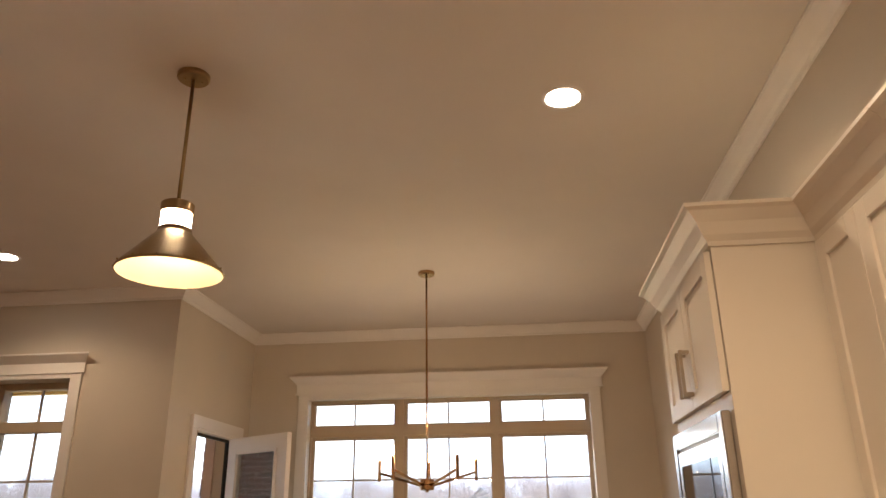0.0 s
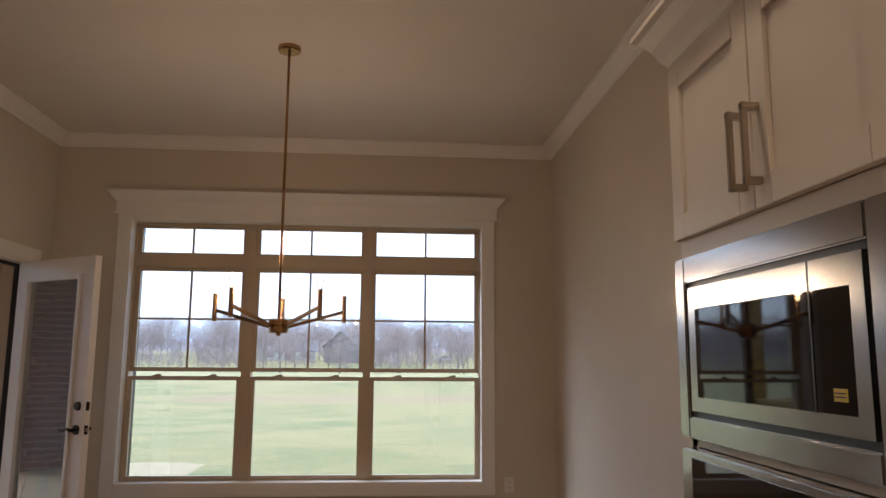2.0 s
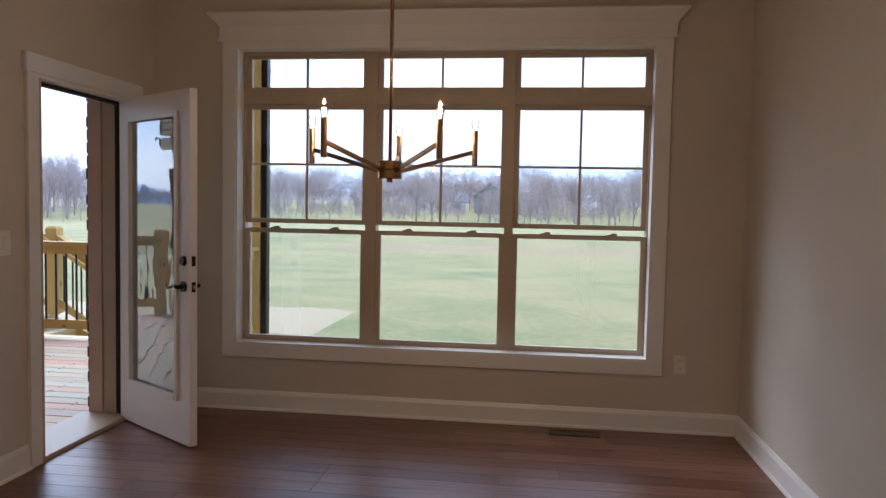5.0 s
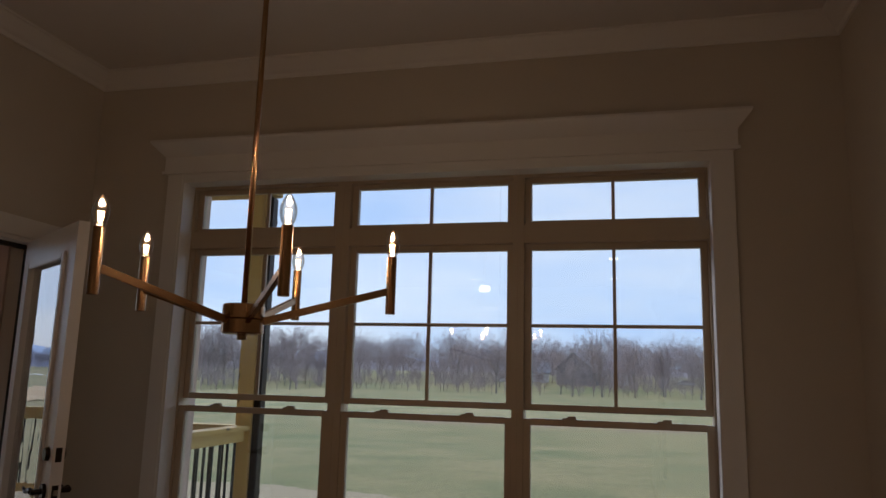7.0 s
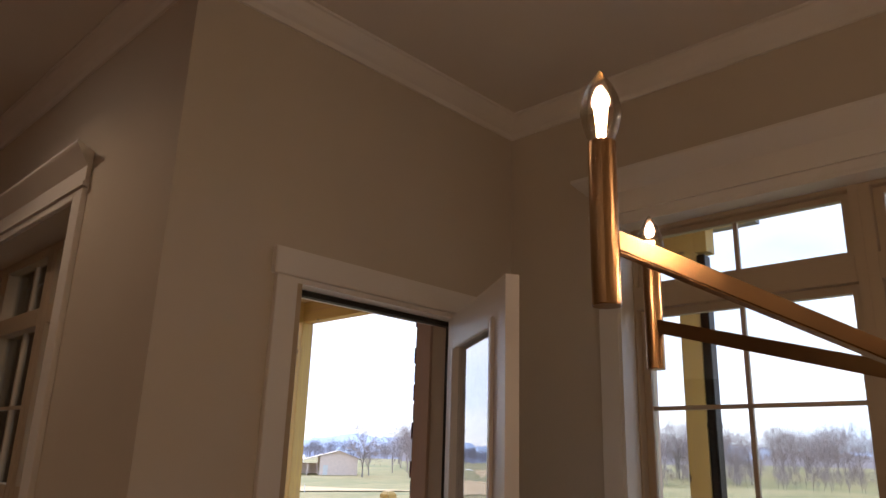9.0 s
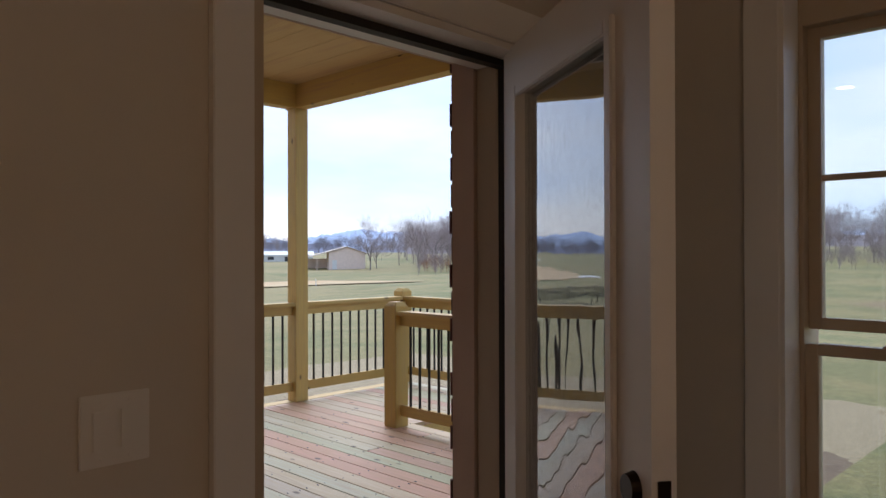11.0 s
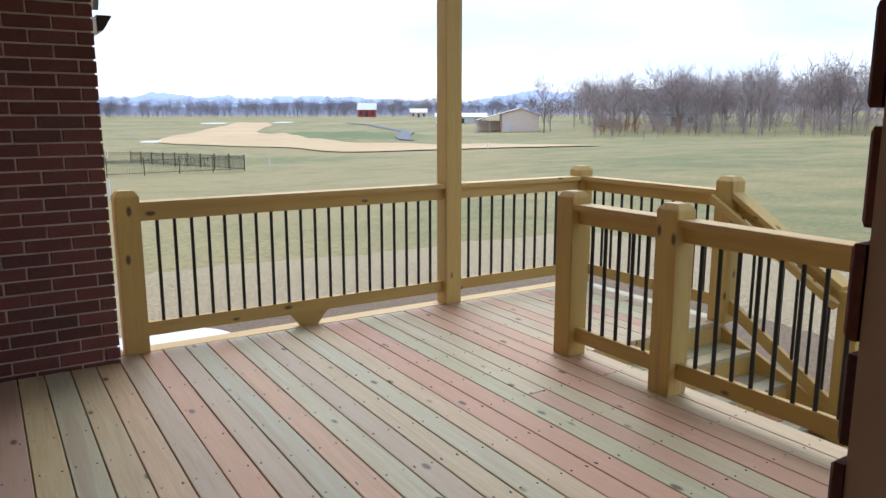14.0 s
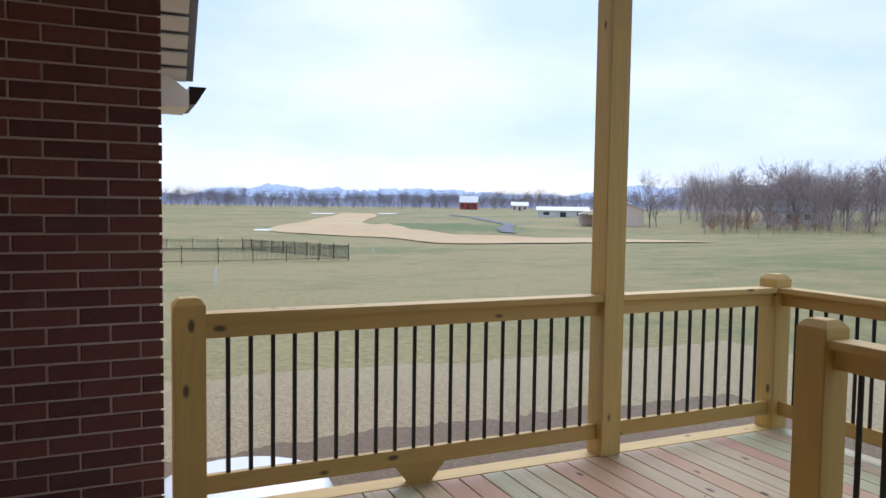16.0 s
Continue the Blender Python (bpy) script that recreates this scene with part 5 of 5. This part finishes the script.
hill("backdrop", -40, 110, 900, 25, HILL2, "low wooded ridge on the horizon, tinted for haze", 2.0)
hill("backdrop_2", -40, 110, 2400, 105, HILL, "distant hills on the horizon, tinted pale blue for haze", 9.0)

# ---- pieces: hardwood planks, deck boards, bricks ----
pl = {}
rngp = random.Random(3)


def shared(key, w, d, h, name, material, bevel=0.002):
    if key not in pl:
        s = S()
        b = bevel
        v = [(0, 0, 0), (w, 0, 0), (w, d, 0), (0, d, 0), (0, 0, h - b), (w, 0, h - b), (w, d, h - b), (0, d, h - b), (b, b, h), (w - b, b, h), (w - b, d - b, h), (b, d - b, h)]
        s.add(v, [(0, 1, 5, 4), (1, 2, 6, 5), (2, 3, 7, 6), (3, 0, 4, 7), (4, 5, 9, 8), (5, 6, 10, 9), (6, 7, 11, 10), (7, 4, 8, 11), (8, 9, 10, 11), (3, 2, 1, 0)])
        pl[key] = s.mesh(name, material)
    return pl[key]


row = 0
y = 1.2
while y < YN - 0.02:
    x = XW if y > YL else XW
    w = min(0.127, YN - y)
    x = XW - 0.0
    while x < XE - 0.02:
        ln = min(rngp.choice((0.9, 1.2, 1.5, 0.6)), XE - x)
        o = new("floor_plank", shared(("f", round(ln, 3), round(w, 3)), ln - 0.0012, w - 0.0012, 0.012, "floor_plank", PLANK, 0.0012))
        o.location, o.parent = (x, y, -0.012), sub
        x += ln
    y += w
bulk = S()
for k in range(35):
    yy = 1.2 - 0.127 * (k + 1)
    bulk.box(XL, XE, yy, yy + 0.1255, -0.012, 0)
for k in range(26):
    bulk.box(XL, XW - 0.0, 1.2 + 0.127 * k, 1.2 + 0.127 * k + 0.1255, -0.012, 0)
tagged(part("floor_planks", bulk, PLANK, sub), "", "", "", "stuff")

deck = thing("deck", (-4.1, 6.8, DZ), "new treated timber deck of green, tan and pink boards", "deck", "", "structure")
part("joist_frame", S().box(PX - 0.02, -1.80, YD, PY + 0.08, DZ - 0.22, DZ - 0.05).box(PX - 0.02, XS, PY + 0.08, YE + 0.05, DZ - 0.22, DZ - 0.05), RAILX, deck)
part("edge_board", S().box(PX - 0.10, PX + 0.045, 6.14, YE + 0.06, DZ - 0.038, DZ), RAILY, deck, "pale border board along the deck edge", bevel=0.004)
for bx in (PX - 0.06,):
    for by in (6.255, PY, YE):
        part("pier", S().box(bx - 0.07, bx + 0.07, by - 0.07, by + 0.07, GZ - 0.2, DZ - 0.22), POSTW, deck)
y = YD + 0.004
pitch_b = 0.1445
while y < YE + 0.03:
    x0 = PX + 0.05 if y > 6.1 else WXF + 0.004
    x1 = XB - 0.035 if y < YB else -1.80
    if y > PY + 0.05:
        x1 = XS + 0.02
    cuts = [x0, x1]
    if x1 - x0 > 3.6:
        cuts = [x0, -4.74, x1] if rngp.random() < 0.07 else [x0, x1]
    for a, b in zip(cuts, cuts[1:]):
        o = new("deck_board", shared(("d", round(b - a, 3)), b - a - 0.003, 0.1385, 0.036, "deck_board", BOARD, 0.003))
        o.location, o.parent = (a + 4.1, y - 6.8, -0.036 + rngp.uniform(-0.001, 0.001)), deck
    y += pitch_b
nails = S()
for xx in (-5.95, -5.55, -5.14, -4.74, -4.33, -3.92, -3.5, -3.1, -2.7, -2.3):
    yy = YD + 0.004
    while yy < PY:
        for q in (0.025, 0.112):
            nails.tube((xx + rngp.uniform(-0.01, 0.01), yy + q, DZ - 0.002), (xx + rngp.uniform(-0.01, 0.01), yy + q, DZ + 0.0015), 0.0042, n=6)
        yy += pitch_b
tagged(part("deck_screws", nails, SCREW, deck), "", "", "", "stuff")

BL, BH, BC, BD = 0.243, 0.0695, 0.0813, 0.012
brick_me = {}


def brick_mesh(ln, axis):
    key = (round(ln, 3), axis)
    if key not in brick_me:
        s = S()
        b = 0.004
        h, d = BH, BD
        v = [(0, 0, 0), (ln, 0, 0), (ln, 0, h), (0, 0, h), (0, d - b, 0), (ln, d - b, 0), (ln, d - b, h), (0, d - b, h), (b, d, b), (ln - b, d, b), (ln - b, d, h - b), (b, d, h - b)]
        if axis == "E":
            v = [(q, -p, r) for p, q, r in v]
            v = [(x, -y_, z) for x, y_, z in v]
        elif axis == "W":
            v = [(-q, p, r) for p, q, r in v]
        s.add(v, [(0, 1, 5, 4), (1, 2, 6, 5), (2, 3, 7, 6), (3, 0, 4, 7), (4, 5, 9, 8), (5, 6, 10, 9), (6, 7, 11, 10), (7, 4, 8, 11), (8, 9, 10, 11)])
        brick_me[key] = s
    return brick_me[key]


def bricks(wall, axis, c, a0, a1, z0, z1, holes=(), pieces=0, where=None):
    """Running-bond bricks on a wall face at c, from a0 to a1 along the wall."""
    joined, count, meshes = S(), 0, {}
    k = 0
    z = z0
    while z < z1:
        a = a0 - (0.127 if k % 2 else 0)
        while a < a1:
            s, e = max(a, a0), min(a + BL, a1)
            for h0, h1, hz0, hz1 in holes:
                if z + BH > hz0 and z < hz1:
                    if s >= h0 and e <= h1:
                        e = s
                    elif s < h0 < e:
                        e = h0
                    elif s < h1 < e:
                        s = h1
            if e - s > 0.03:
                sh = brick_mesh(e - s, axis)
                at = (s, c, z) if axis == "N" else (c, s, z)
                j = rngp.uniform(-0.0015, 0.0015)
                at = (at[0] + j, at[1] + j, at[2] + rngp.uniform(-0.001, 0.001))
                if count < pieces and (where is None or where(s, z)):
                    key = round(e - s, 3)
                    if key not in meshes:
                        meshes[key] = sh.mesh("brick", BRICK)
                    o = new("brick", meshes[key])
                    o.location, o.parent = at, wall
                    count += 1
                else:
                    joined.add([(p[0] + at[0], p[1] + at[1], p[2] + at[2]) for p in sh.v], sh.f)
            a += BL + 0.0105
        z += BC
        k += 1
    if joined.v:
        tagged(part("brickwork", joined, BRICKS, wall), "", "", "", "stuff")


bricks(wing, "E", WXF - BD, 4.9, 6.13, DZ - 0.05, 3.19, (), 300)
bricks(ext_s, "N", YD - BD, WXF + 0.004, XB, DZ - 0.05, 3.19, ((LX0 - 0.02, LX1 + 0.02, LZ0, LZ1),), 150, lambda s, z: s < -5.3)
bricks(ext_w, "W", XB + BD, YD + 0.004, YB, DZ - 0.05, 3.19, ((DY0 + 0.03, DY1 - 0.032, -1, DH + 0.01),), 220)
